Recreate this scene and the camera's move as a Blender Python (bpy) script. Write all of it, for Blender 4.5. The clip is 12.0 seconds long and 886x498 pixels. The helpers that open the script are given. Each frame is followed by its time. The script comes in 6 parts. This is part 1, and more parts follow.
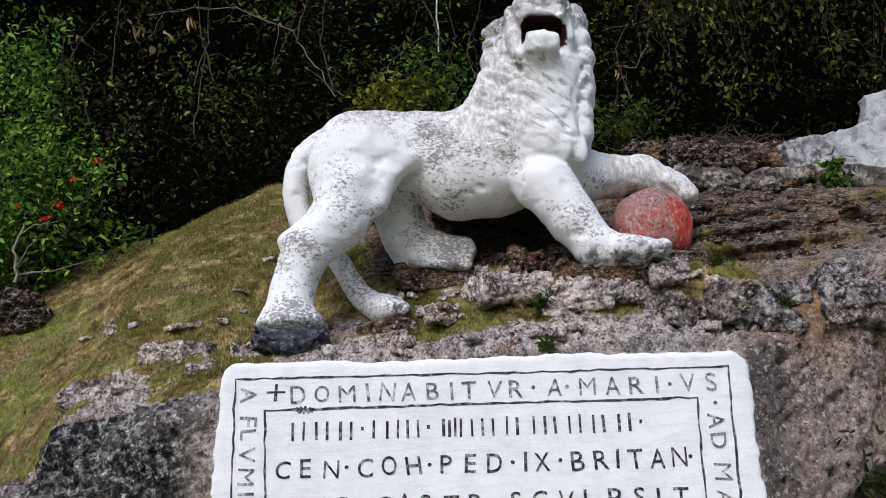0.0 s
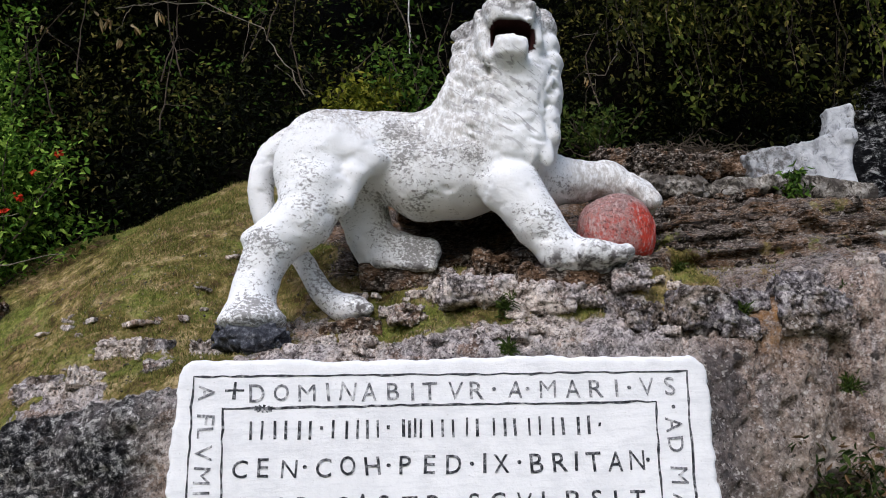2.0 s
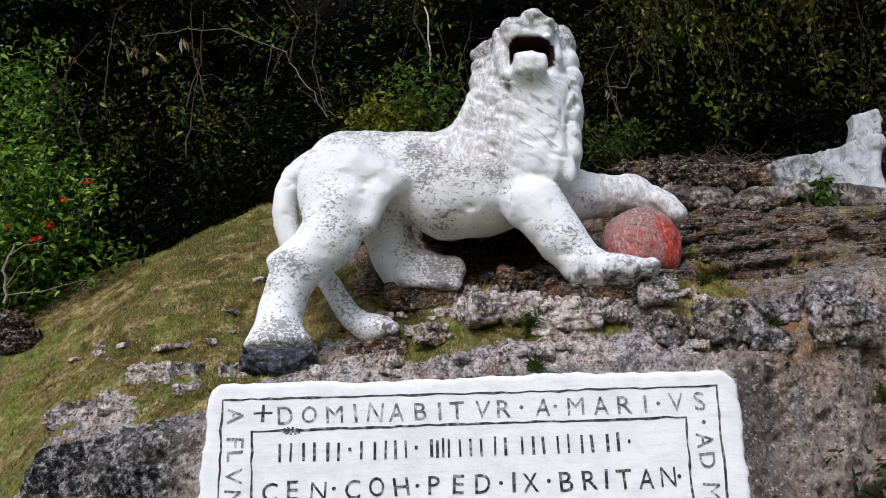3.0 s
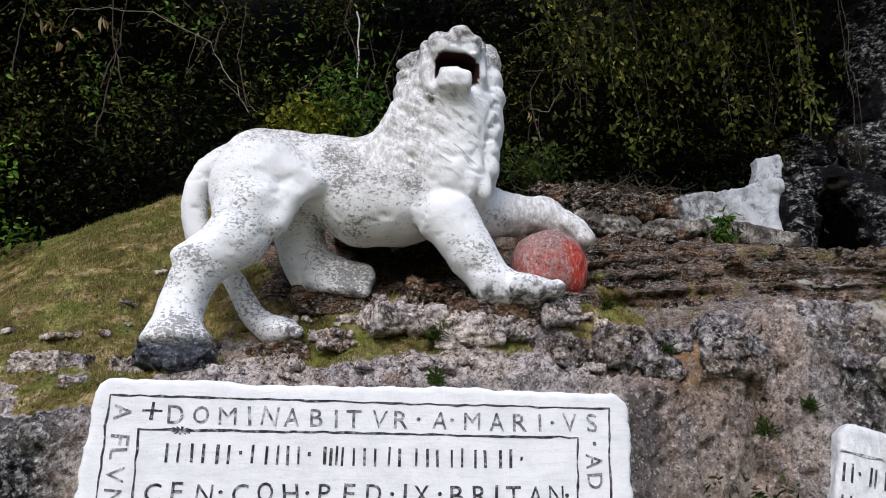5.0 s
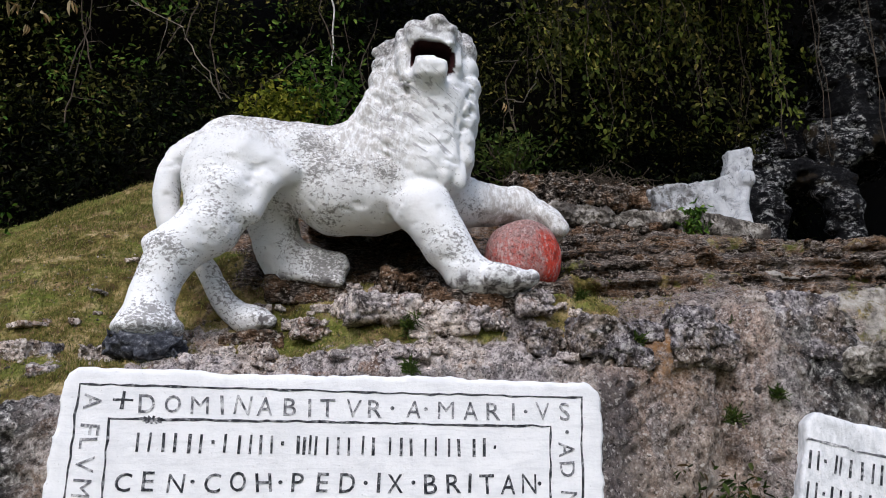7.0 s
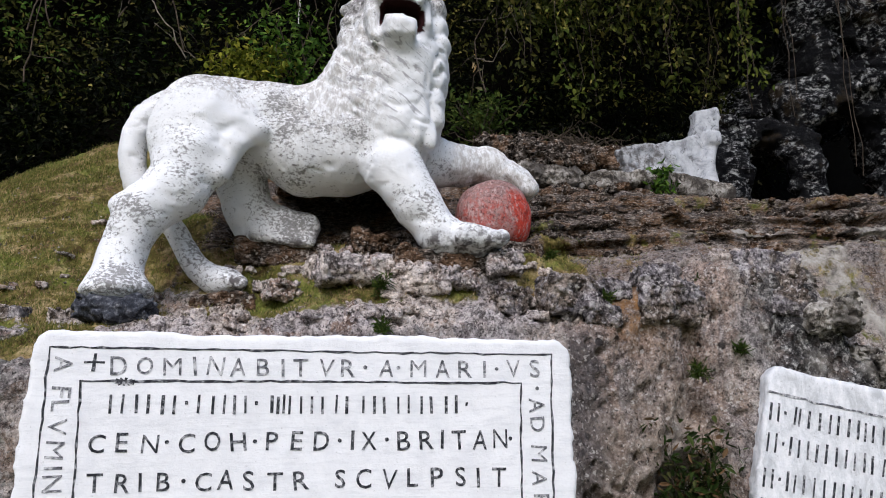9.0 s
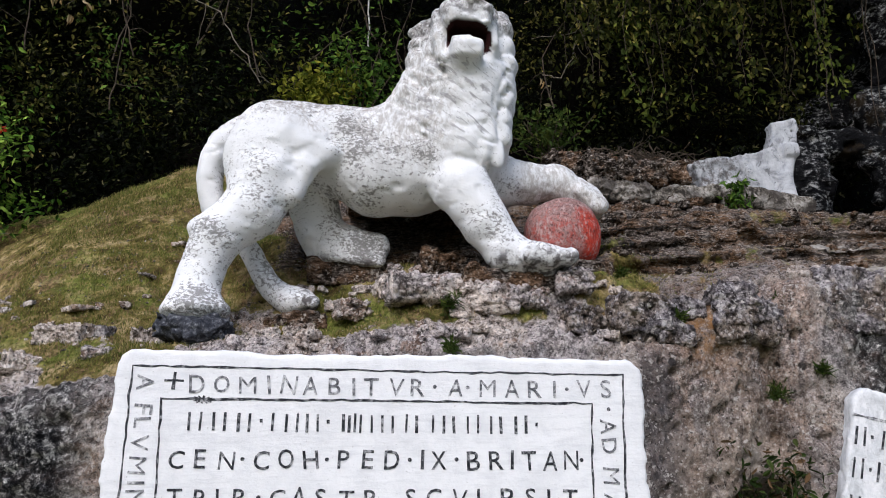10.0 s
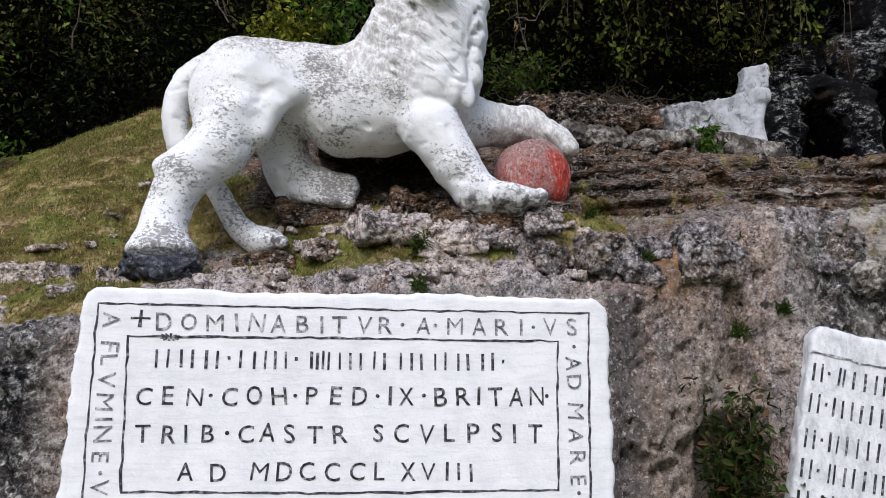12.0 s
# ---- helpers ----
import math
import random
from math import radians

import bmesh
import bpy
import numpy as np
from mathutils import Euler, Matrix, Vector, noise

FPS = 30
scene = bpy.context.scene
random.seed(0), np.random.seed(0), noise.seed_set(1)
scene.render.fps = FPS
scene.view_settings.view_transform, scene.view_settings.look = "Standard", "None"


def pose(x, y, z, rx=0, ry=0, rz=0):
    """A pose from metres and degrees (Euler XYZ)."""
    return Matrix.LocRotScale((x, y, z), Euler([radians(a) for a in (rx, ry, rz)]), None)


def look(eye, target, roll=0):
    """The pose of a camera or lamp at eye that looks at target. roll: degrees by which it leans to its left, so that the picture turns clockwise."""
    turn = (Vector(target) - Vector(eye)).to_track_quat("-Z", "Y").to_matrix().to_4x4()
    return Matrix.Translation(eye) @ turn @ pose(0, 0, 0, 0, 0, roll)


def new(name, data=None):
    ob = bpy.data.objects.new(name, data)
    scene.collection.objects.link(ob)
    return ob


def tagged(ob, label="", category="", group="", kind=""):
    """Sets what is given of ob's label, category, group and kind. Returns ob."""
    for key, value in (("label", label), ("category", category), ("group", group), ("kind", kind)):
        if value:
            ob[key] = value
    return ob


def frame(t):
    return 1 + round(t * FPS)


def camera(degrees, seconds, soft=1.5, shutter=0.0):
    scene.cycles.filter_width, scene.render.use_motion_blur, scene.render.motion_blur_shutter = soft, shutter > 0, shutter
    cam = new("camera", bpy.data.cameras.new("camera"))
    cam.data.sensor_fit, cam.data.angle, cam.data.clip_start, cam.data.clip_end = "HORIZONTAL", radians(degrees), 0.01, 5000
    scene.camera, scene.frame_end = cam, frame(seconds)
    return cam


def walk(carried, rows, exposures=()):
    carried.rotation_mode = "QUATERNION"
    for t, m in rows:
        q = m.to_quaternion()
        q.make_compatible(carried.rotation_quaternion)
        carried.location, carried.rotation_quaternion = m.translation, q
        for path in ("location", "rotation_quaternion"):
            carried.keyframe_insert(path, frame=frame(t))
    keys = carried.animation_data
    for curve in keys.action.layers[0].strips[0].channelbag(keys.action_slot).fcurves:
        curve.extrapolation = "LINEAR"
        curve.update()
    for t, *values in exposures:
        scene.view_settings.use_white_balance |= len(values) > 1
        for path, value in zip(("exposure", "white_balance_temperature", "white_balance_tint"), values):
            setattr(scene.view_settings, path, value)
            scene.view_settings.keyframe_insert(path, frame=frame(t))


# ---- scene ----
# ------------------------------------------------------------------ camera
cam = camera(58.5, 12.0, soft=1.0)
# seconds, eye x y z, yaw, pitch, roll
ROWS = [
    (0, -0.014, -0.005, 1.599, -0.19, 15.65, 1.63),
    (0.5, 0.046, -0.007, 1.609, 1.97, 16.46, 2.80),
    (1, 0.026, -0.023, 1.592, -2.17, 16.89, 1.30),
    (1.5, 0.038, -0.018, 1.581, -5.02, 17.01, -0.17),
    (2, 0.018, 0.004, 1.580, -2.62, 15.90, 1.08),
    (2.5, 0.027, -0.007, 1.601, 0.43, 16.99, 2.28),
    (2.7, 0.024, -0.008, 1.600, 0.12, 16.85, 2.03),
    (4.3, 0.078, -0.031, 1.595, -3.68, 18.93, 1.77),
    (4.5, 0.057, -0.018, 1.580, -4.63, 18.38, 0.88),
    (5, 0.066, -0.016, 1.602, -7.52, 17.64, -0.62),
    (5.5, 0.060, -0.012, 1.594, -7.84, 16.76, -0.81),
    (6, 0.059, -0.010, 1.586, -7.07, 16.93, 0.34),
    (6.5, 0.083, -0.010, 1.596, -7.52, 16.28, -0.51),
    (7, 0.060, -0.012, 1.600, -9.44, 16.92, -0.37),
    (7.5, 0.089, -0.016, 1.591, -9.65, 15.77, 0.00),
    (7.7, 0.100, -0.025, 1.586, -12.70, 14.95, 0.08),
    (9.3, 0.038, -0.031, 1.589, -10.49, 13.98, 1.04),
    (9.5, 0.053, -0.036, 1.591, -8.40, 14.03, 0.99),
    (10, 0.051, -0.049, 1.607, -6.49, 15.25, -0.28),
    (10.5, 0.045, -0.058, 1.593, -6.21, 16.76, -0.59),
    (11, 0.026, -0.052, 1.557, -6.26, 15.68, 0.17),
    (11.5, 0.056, -0.054, 1.589, -6.45, 13.46, -0.17),
    (12, 0.099, -0.039, 1.548, -8.19, 11.63, -0.06),
]
walk(cam, [(t, pose(x, y, z, 90 + pitch, roll, yaw)) for t, x, y, z, yaw, pitch, roll in ROWS], [(0, 0.02, 6000, 13), (1, 0.08, 6000, 13), (12, 0.08, 6000, 13)])

# ------------------------------------------------------------------ light
world = bpy.data.worlds.new("sky")
scene.world = world
world.use_nodes = True
wn = world.node_tree.nodes
wbg = wn["Background"]
sky = wn.new("ShaderNodeTexSky")
sky.sky_type = "NISHITA"
sky.sun_disc = False
sky.sun_elevation, sky.sun_rotation = radians(42), radians(203)
sky.dust_density, sky.air_density = 3.0, 1.2
world.node_tree.links.new(sky.outputs[0], wbg.inputs[0])
wbg.inputs[1].default_value = 0.13

sun = new("sun", bpy.data.lights.new("sun", "SUN"))
sun.data.energy, sun.data.angle = 1.9, radians(22)
sun.data.color = (1.0, 0.99, 0.98)
# the bright part of the cloudy sky is high, over the camera's left shoulder
sun.matrix_world = look((-6, -9, 16.5), (0, 5, 3))

# ------------------------------------------------------------------ materials
def mat(name, rough=0.8):
    m = bpy.data.materials.new(name)
    m.use_nodes = True
    nt = m.node_tree
    b = nt.nodes["Principled BSDF"]
    b.inputs["Roughness"].default_value = rough
    b.inputs["Specular IOR Level"].default_value = 0.06
    return m, nt, b


def coords(nt, scale=(1, 1, 1)):
    g = nt.nodes.new("ShaderNodeNewGeometry")
    mp = nt.nodes.new("ShaderNodeMapping")
    mp.inputs["Scale"].default_value = scale
    nt.links.new(g.outputs["Position"], mp.inputs[0])
    return mp.outputs[0]


def noise_of(nt, vec, scale, detail=4.0, rough=0.6, dist=0.0):
    n = nt.nodes.new("ShaderNodeTexNoise")
    n.inputs["Scale"].default_value, n.inputs["Detail"].default_value = scale, detail
    n.inputs["Roughness"].default_value, n.inputs["Distortion"].default_value = rough, dist
    nt.links.new(vec, n.inputs["Vector"])
    return n.outputs["Fac"]


def cells(nt, vec, scale, feature="F1"):
    n = nt.nodes.new("ShaderNodeTexVoronoi")
    n.feature = feature
    n.inputs["Scale"].default_value = scale
    nt.links.new(vec, n.inputs["Vector"])
    return n.outputs["Distance"]


def ramp(nt, fac, stops, kind="LINEAR"):
    r = nt.nodes.new("ShaderNodeValToRGB")
    r.color_ramp.interpolation = kind
    el = r.color_ramp.elements
    while len(el) < len(stops):
        el.new(0.5)
    for e, (p, c) in zip(el, stops):
        e.position = p
        e.color = (c, c, c, 1) if isinstance(c, (int, float)) else (*c, 1)
    nt.links.new(fac, r.inputs[0])
    return r.outputs[0]


def mixed(nt, fac, a, b, kind="MIX"):
    n = nt.nodes.new("ShaderNodeMix")
    n.data_type, n.blend_type = "RGBA", kind
    for i, v in ((0, fac), (6, a), (7, b)):
        if isinstance(v, (int, float)):
            n.inputs[i].default_value = v
        elif isinstance(v, tuple):
            n.inputs[i].default_value = (*v, 1)
        else:
            nt.links.new(v, n.inputs[i])
    return n.outputs[2]


def calc(nt, op, a, b=0.0):
    n = nt.nodes.new("ShaderNodeMath")
    n.operation = op
    for i, v in enumerate((a, b)):
        if isinstance(v, (int, float)):
            n.inputs[i].default_value = v
        else:
            nt.links.new(v, n.inputs[i])
    return n.outputs[0]


def attr(nt, name):
    n = nt.nodes.new("ShaderNodeAttribute")
    n.attribute_name = name
    return n.outputs["Fac"]


def bumped(nt, b, height, strength=0.5, dist=0.01):
    n = nt.nodes.new("ShaderNodeBump")
    n.inputs["Strength"].default_value, n.inputs["Distance"].default_value = strength, dist
    nt.links.new(height, n.inputs["Height"])
    nt.links.new(n.outputs[0], b.inputs["Normal"])


def island_random(nt):
    return nt.nodes.new("ShaderNodeNewGeometry").outputs["Random Per Island"]


def grains(nt, v, scale, warp=0.35):
    """A random value for each irregular grain of stone, and the distance from the grain's middle."""
    n = nt.nodes.new("ShaderNodeTexNoise")
    n.inputs["Scale"].default_value, n.inputs["Detail"].default_value = scale * 1.6, 3.0
    nt.links.new(v, n.inputs["Vector"])
    off = nt.nodes.new("ShaderNodeVectorMath")
    off.operation = "MULTIPLY_ADD"
    nt.links.new(n.outputs["Color"], off.inputs[0])
    off.inputs[1].default_value = (warp * 2 / scale,) * 3
    nt.links.new(v, off.inputs[2])
    cell = nt.nodes.new("ShaderNodeTexVoronoi")
    cell.inputs["Scale"].default_value = scale
    nt.links.new(off.outputs[0], cell.inputs["Vector"])
    sep = nt.nodes.new("ShaderNodeSeparateColor")
    nt.links.new(cell.outputs["Color"], sep.inputs[0])
    return sep.outputs[0], cell.outputs["Distance"]


def speckled(nt, v, c, pale=(0.62, 0.58, 0.55), dark=(0.03, 0.026, 0.024), amount=1.0):
    """Grains and chips of two sizes over a stone colour: some darker, some paler, and small black pits."""
    fine, _ = grains(nt, v, 95.0, 0.9)
    coarse, _ = grains(nt, v, 30.0, 1.1)
    c = mixed(nt, amount, c, ramp(nt, fine, [(0.0, 0.66), (0.35, 0.95), (0.7, 1.0), (1.0, 1.25)]), "MULTIPLY")
    c = mixed(nt, 0.6 * amount, c, ramp(nt, coarse, [(0.0, 0.70), (0.4, 1.0), (0.8, 1.0), (1.0, 1.18)]), "MULTIPLY")
    c = mixed(nt, ramp(nt, fine, [(0.93, 0), (0.95, 0.5 * amount)]), c, pale)
    chips, edge = grains(nt, v, 55.0, 1.0)
    c = mixed(nt, ramp(nt, chips, [(0.965, 0), (0.975, 0.7 * amount)]), c, pale)
    pit = calc(nt, "MULTIPLY", ramp(nt, chips, [(0.10, 1), (0.12, 0)]), ramp(nt, edge, [(0.32, 1), (0.55, 0)]))
    return mixed(nt, calc(nt, "MULTIPLY", pit, 0.9 * amount), c, dark), pit


def limestone_colour(nt, v):
    """Weathered coral limestone: pale matrix, grey and lilac lichen, brown dirt, dark pits and white chips."""
    big = noise_of(nt, v, 1.9, 5, 0.6, 0.4)
    mid = noise_of(nt, v, 13.0, 9, 0.78, 0.3)
    fine = noise_of(nt, v, 60.0, 6, 0.8)
    c = ramp(nt, mid, [(0.40, (0.10, 0.082, 0.07)), (0.455, (0.30, 0.262, 0.235)), (0.51, (0.50, 0.455, 0.42)), (0.57, (0.72, 0.68, 0.64))])
    c = mixed(nt, ramp(nt, big, [(0.46, 0), (0.53, 0.85)]), c, ramp(nt, mid, [(0.41, (0.07, 0.065, 0.068)), (0.50, (0.26, 0.245, 0.26)), (0.58, (0.56, 0.535, 0.555))]))
    c = mixed(nt, ramp(nt, noise_of(nt, v, 3.4, 7, 0.7, 0.3), [(0.54, 0), (0.60, 0.6)]), c, ramp(nt, mid, [(0.42, (0.09, 0.045, 0.022)), (0.56, (0.29, 0.165, 0.09))]))
    c = mixed(nt, ramp(nt, fine, [(0.40, 0.95), (0.445, 0)]), c, (0.022, 0.018, 0.016))
    c = mixed(nt, ramp(nt, noise_of(nt, v, 36.0, 7, 0.85), [(0.545, 0), (0.575, 0.85)]), c, (0.62, 0.60, 0.58))
    c = mixed(nt, 1.0, c, (1.07, 1.0, 0.955), "MULTIPLY")
    c, pit = speckled(nt, v, c)
    h = calc(nt, "SUBTRACT", calc(nt, "ADD", calc(nt, "MULTIPLY", mid, 0.7), calc(nt, "MULTIPLY", fine, 0.3)), calc(nt, "MULTIPLY", pit, 0.25))
    return c, h


ROCK, nt, b = mat("weathered_limestone", 0.92)
v = coords(nt)
c, h = limestone_colour(nt, v)
nt.links.new(c, b.inputs["Base Color"])
bumped(nt, b, h, 0.8, 0.03)

BED_ROCK, nt, b = mat("brown_bedded_limestone", 0.93)
v = coords(nt)
pepper = noise_of(nt, coords(nt, (0.7, 0.8, 1.8)), 22.0, 8, 0.80, 0.3)
c = ramp(nt, pepper, [(0.43, (0.010, 0.008, 0.006)), (0.485, (0.045, 0.034, 0.027)), (0.54, (0.105, 0.085, 0.070)), (0.61, (0.34, 0.30, 0.265))])
c = mixed(nt, ramp(nt, noise_of(nt, v, 4.0, 6, 0.7, 0.4), [(0.48, 0), (0.57, 0.7)]), c, ramp(nt, pepper, [(0.43, (0.05, 0.027, 0.013)), (0.57, (0.24, 0.14, 0.08))]))
c, pit = speckled(nt, v, c, (0.42, 0.38, 0.34), (0.01, 0.008, 0.007))
nt.links.new(c, b.inputs["Base Color"])
bumped(nt, b, calc(nt, "SUBTRACT", pepper, calc(nt, "MULTIPLY", pit, 0.25)), 0.8, 0.025)

LILAC_ROCK, nt, b = mat("lilac_grey_limestone", 0.92)
v = coords(nt)
mid = noise_of(nt, v, 13.0, 9, 0.78, 0.3)
c = ramp(nt, mid, [(0.41, (0.036, 0.032, 0.034)), (0.48, (0.16, 0.142, 0.150)), (0.54, (0.31, 0.282, 0.290)), (0.60, (0.55, 0.52, 0.51))])
c = mixed(nt, ramp(nt, noise_of(nt, v, 3.2, 6, 0.7, 0.4), [(0.49, 0), (0.57, 0.75)]), c, ramp(nt, mid, [(0.42, (0.06, 0.042, 0.028)), (0.58, (0.30, 0.235, 0.18))]))
c = mixed(nt, ramp(nt, noise_of(nt, v, 48.0, 6, 0.82), [(0.40, 0.9), (0.44, 0)]), c, (0.018, 0.016, 0.015))
c, pit = speckled(nt, v, c)
nt.links.new(c, b.inputs["Base Color"])
bumped(nt, b, calc(nt, "SUBTRACT", mid, calc(nt, "MULTIPLY", pit, 0.25)), 0.9, 0.03)

PALE_ROCK, nt, b = mat("cream_limestone", 0.92)
v = coords(nt)
c = ramp(nt, noise_of(nt, v, 12.0, 6, 0.72, 0.3), [(0.42, (0.04, 0.035, 0.03)), (0.50, (0.19, 0.17, 0.145)), (0.60, (0.50, 0.47, 0.43))])
nt.links.new(mixed(nt, ramp(nt, noise_of(nt, v, 3.0, 4, 0.6), [(0.47, 0), (0.58, 0.85)]), c, (0.05, 0.042, 0.037)), b.inputs["Base Color"])
bumped(nt, b, noise_of(nt, v, 20.0, 6, 0.7), 0.9, 0.03)

# the hill: limestone, with grass and moss where soil lies
HILL, nt, b = mat("hill_rock_and_turf", 0.94)
v = coords(nt)
c, h = limestone_colour(nt, v)
pepper = noise_of(nt, coords(nt, (0.55, 0.8, 2.6)), 22.0, 8, 0.80, 0.3)
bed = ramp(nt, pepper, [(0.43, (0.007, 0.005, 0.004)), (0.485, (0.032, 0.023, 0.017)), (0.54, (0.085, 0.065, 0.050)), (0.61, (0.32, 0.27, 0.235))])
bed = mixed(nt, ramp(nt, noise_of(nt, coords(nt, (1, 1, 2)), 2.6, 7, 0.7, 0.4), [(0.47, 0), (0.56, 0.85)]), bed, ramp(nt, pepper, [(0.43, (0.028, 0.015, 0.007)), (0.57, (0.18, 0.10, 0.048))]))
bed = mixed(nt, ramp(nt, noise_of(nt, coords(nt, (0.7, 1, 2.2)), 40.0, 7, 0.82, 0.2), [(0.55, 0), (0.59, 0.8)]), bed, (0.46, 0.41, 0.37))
# near-black streaks paint the shaded gaps between beds into the colour
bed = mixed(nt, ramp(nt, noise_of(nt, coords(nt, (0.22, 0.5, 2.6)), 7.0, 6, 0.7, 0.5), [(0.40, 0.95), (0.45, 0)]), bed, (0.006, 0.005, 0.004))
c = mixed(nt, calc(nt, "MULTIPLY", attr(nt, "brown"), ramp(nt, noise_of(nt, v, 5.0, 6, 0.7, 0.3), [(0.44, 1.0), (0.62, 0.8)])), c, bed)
c = mixed(nt, calc(nt, "MULTIPLY", attr(nt, "grey"), ramp(nt, noise_of(nt, v, 2.6, 8, 0.75, 0.5), [(0.42, 0.8), (0.54, 1.0)])), c,
          ramp(nt, noise_of(nt, v, 17.0, 9, 0.82, 0.2), [(0.44, (0.006, 0.006, 0.007)), (0.495, (0.034, 0.034, 0.036)), (0.53, (0.115, 0.113, 0.112)), (0.58, (0.42, 0.41, 0.39))]))
grey_grain, _ = grains(nt, v, 60.0, 1.0)
c = mixed(nt, attr(nt, "grey"), c, ramp(nt, grey_grain, [(0.0, 0.4), (0.3, 0.85), (0.75, 1.0), (0.9, 1.5), (1.0, 2.1)]), "MULTIPLY")
# the dressed face east of the tablet: even grey-brown stone with fine chips and pits
plain = ramp(nt, noise_of(nt, v, 11.0, 10, 0.80, 0.3), [(0.40, (0.098, 0.067, 0.054)), (0.47, (0.240, 0.171, 0.139)), (0.54, (0.397, 0.293, 0.242)), (0.61, (0.624, 0.488, 0.407))])
plain = mixed(nt, ramp(nt, noise_of(nt, coords(nt, (1, 1, 0.35)), 2.0, 8, 0.7, 0.5), [(0.50, 0), (0.56, 0.75)]), plain, ramp(nt, noise_of(nt, v, 24.0, 9, 0.85), [(0.42, (0.058, 0.052, 0.059)), (0.50, (0.156, 0.142, 0.149)), (0.60, (0.468, 0.421, 0.425))]))
plain = mixed(nt, ramp(nt, noise_of(nt, v, 1.6, 7, 0.7, 0.6), [(0.48, 0), (0.56, 0.75)]), plain, ramp(nt, noise_of(nt, v, 16.0, 9, 0.8), [(0.42, (0.130, 0.079, 0.047)), (0.58, (0.468, 0.329, 0.236))]))
plain = mixed(nt, ramp(nt, noise_of(nt, v, 38.0, 6, 0.88), [(0.555, 0), (0.58, 0.8)]), plain, (0.62, 0.58, 0.54))
plain = mixed(nt, ramp(nt, noise_of(nt, v, 38.0, 6, 0.8), [(0.41, 0.9), (0.445, 0)]), plain, (0.035, 0.03, 0.027))
holes = calc(nt, "ADD", cells(nt, v, 8.0), calc(nt, "MULTIPLY", calc(nt, "SUBTRACT", noise_of(nt, v, 30.0, 4, 0.7), 0.5), 0.35))
holes = calc(nt, "MULTIPLY", ramp(nt, holes, [(0.16, 0.95), (0.22, 0)]), ramp(nt, noise_of(nt, v, 2.1, 3, 0.6), [(0.44, 0), (0.52, 1)]))
plain = mixed(nt, holes, plain, (0.014, 0.011, 0.010))
# a dark damp stain down the tablet's side, and pinkish stone beyond it
plain = mixed(nt, calc(nt, "MULTIPLY", attr(nt, "damp"), 0.8), plain, ramp(nt, noise_of(nt, v, 24.0, 8, 0.8), [(0.40, (0.03, 0.028, 0.032)), (0.52, (0.085, 0.078, 0.085)), (0.62, (0.20, 0.185, 0.19))]))
plain = mixed(nt, calc(nt, "MULTIPLY", attr(nt, "tan"), 0.7), plain, ramp(nt, noise_of(nt, v, 15.0, 9, 0.8, 0.3), [(0.40, (0.13, 0.095, 0.070)), (0.49, (0.31, 0.245, 0.195)), (0.60, (0.55, 0.47, 0.40))]))
plain, face_pit = speckled(nt, v, plain, (0.66, 0.62, 0.58), (0.02, 0.017, 0.015), 0.9)
c = mixed(nt, calc(nt, "MULTIPLY", attr(nt, "dressed"), 0.9), c, plain)
c = mixed(nt, attr(nt, "pale"), c, ramp(nt, noise_of(nt, v, 11.0, 6, 0.7), [(0.35, (0.10, 0.09, 0.08)), (0.5, (0.36, 0.33, 0.29)), (0.7, (0.58, 0.55, 0.50))]))
c = mixed(nt, calc(nt, "MULTIPLY", attr(nt, "rust"), ramp(nt, noise_of(nt, v, 9.0, 7, 0.75), [(0.42, 0), (0.52, 0.9)])), c, ramp(nt, noise_of(nt, v, 14.0, 4, 0.7), [(0.35, (0.12, 0.07, 0.035)), (0.65, (0.42, 0.21, 0.07))]))
turf = ramp(nt, noise_of(nt, v, 5.0, 6, 0.7, 0.4), [(0.40, (0.075, 0.050, 0.020)), (0.47, (0.156, 0.128, 0.037)), (0.53, (0.250, 0.194, 0.070)), (0.61, (0.475, 0.362, 0.188))])
turf = mixed(nt, ramp(nt, noise_of(nt, v, 1.3, 5, 0.65), [(0.48, 0), (0.56, 0.75)]), turf, ramp(nt, noise_of(nt, v, 11.0, 6, 0.75), [(0.42, (0.094, 0.125, 0.022)), (0.56, (0.213, 0.256, 0.050))]))
turf = mixed(nt, ramp(nt, noise_of(nt, v, 3.6, 8, 0.75, 0.4), [(0.525, 0), (0.57, 0.8)]), turf, ramp(nt, noise_of(nt, v, 30.0, 6, 0.8), [(0.42, (0.088, 0.050, 0.025)), (0.56, (0.338, 0.225, 0.125))]))
turf = mixed(nt, ramp(nt, noise_of(nt, v, 40.0, 4, 0.7), [(0.35, 0.6), (0.55, 0)]), turf, (0.03, 0.03, 0.012))
g = calc(nt, "ADD", attr(nt, "turf"), calc(nt, "SUBTRACT", noise_of(nt, v, 8.0, 6, 0.75), 0.5))
c = mixed(nt, ramp(nt, g, [(0.42, 0), (0.55, 1)]), c, turf)
# almost black soil: the shade under the trees is painted into it
shaded_soil = mixed(nt, noise_of(nt, v, 6.0, 5, 0.7), (0.0015, 0.0013, 0.0008), (0.006, 0.005, 0.003))
c = mixed(nt, attr(nt, "shaded_soil"), c, shaded_soil)
nt.links.new(c, b.inputs["Base Color"])
bumped(nt, b, calc(nt, "SUBTRACT", h, calc(nt, "MULTIPLY", calc(nt, "MULTIPLY", holes, attr(nt, "dressed")), 0.5)), 0.9, 0.035)

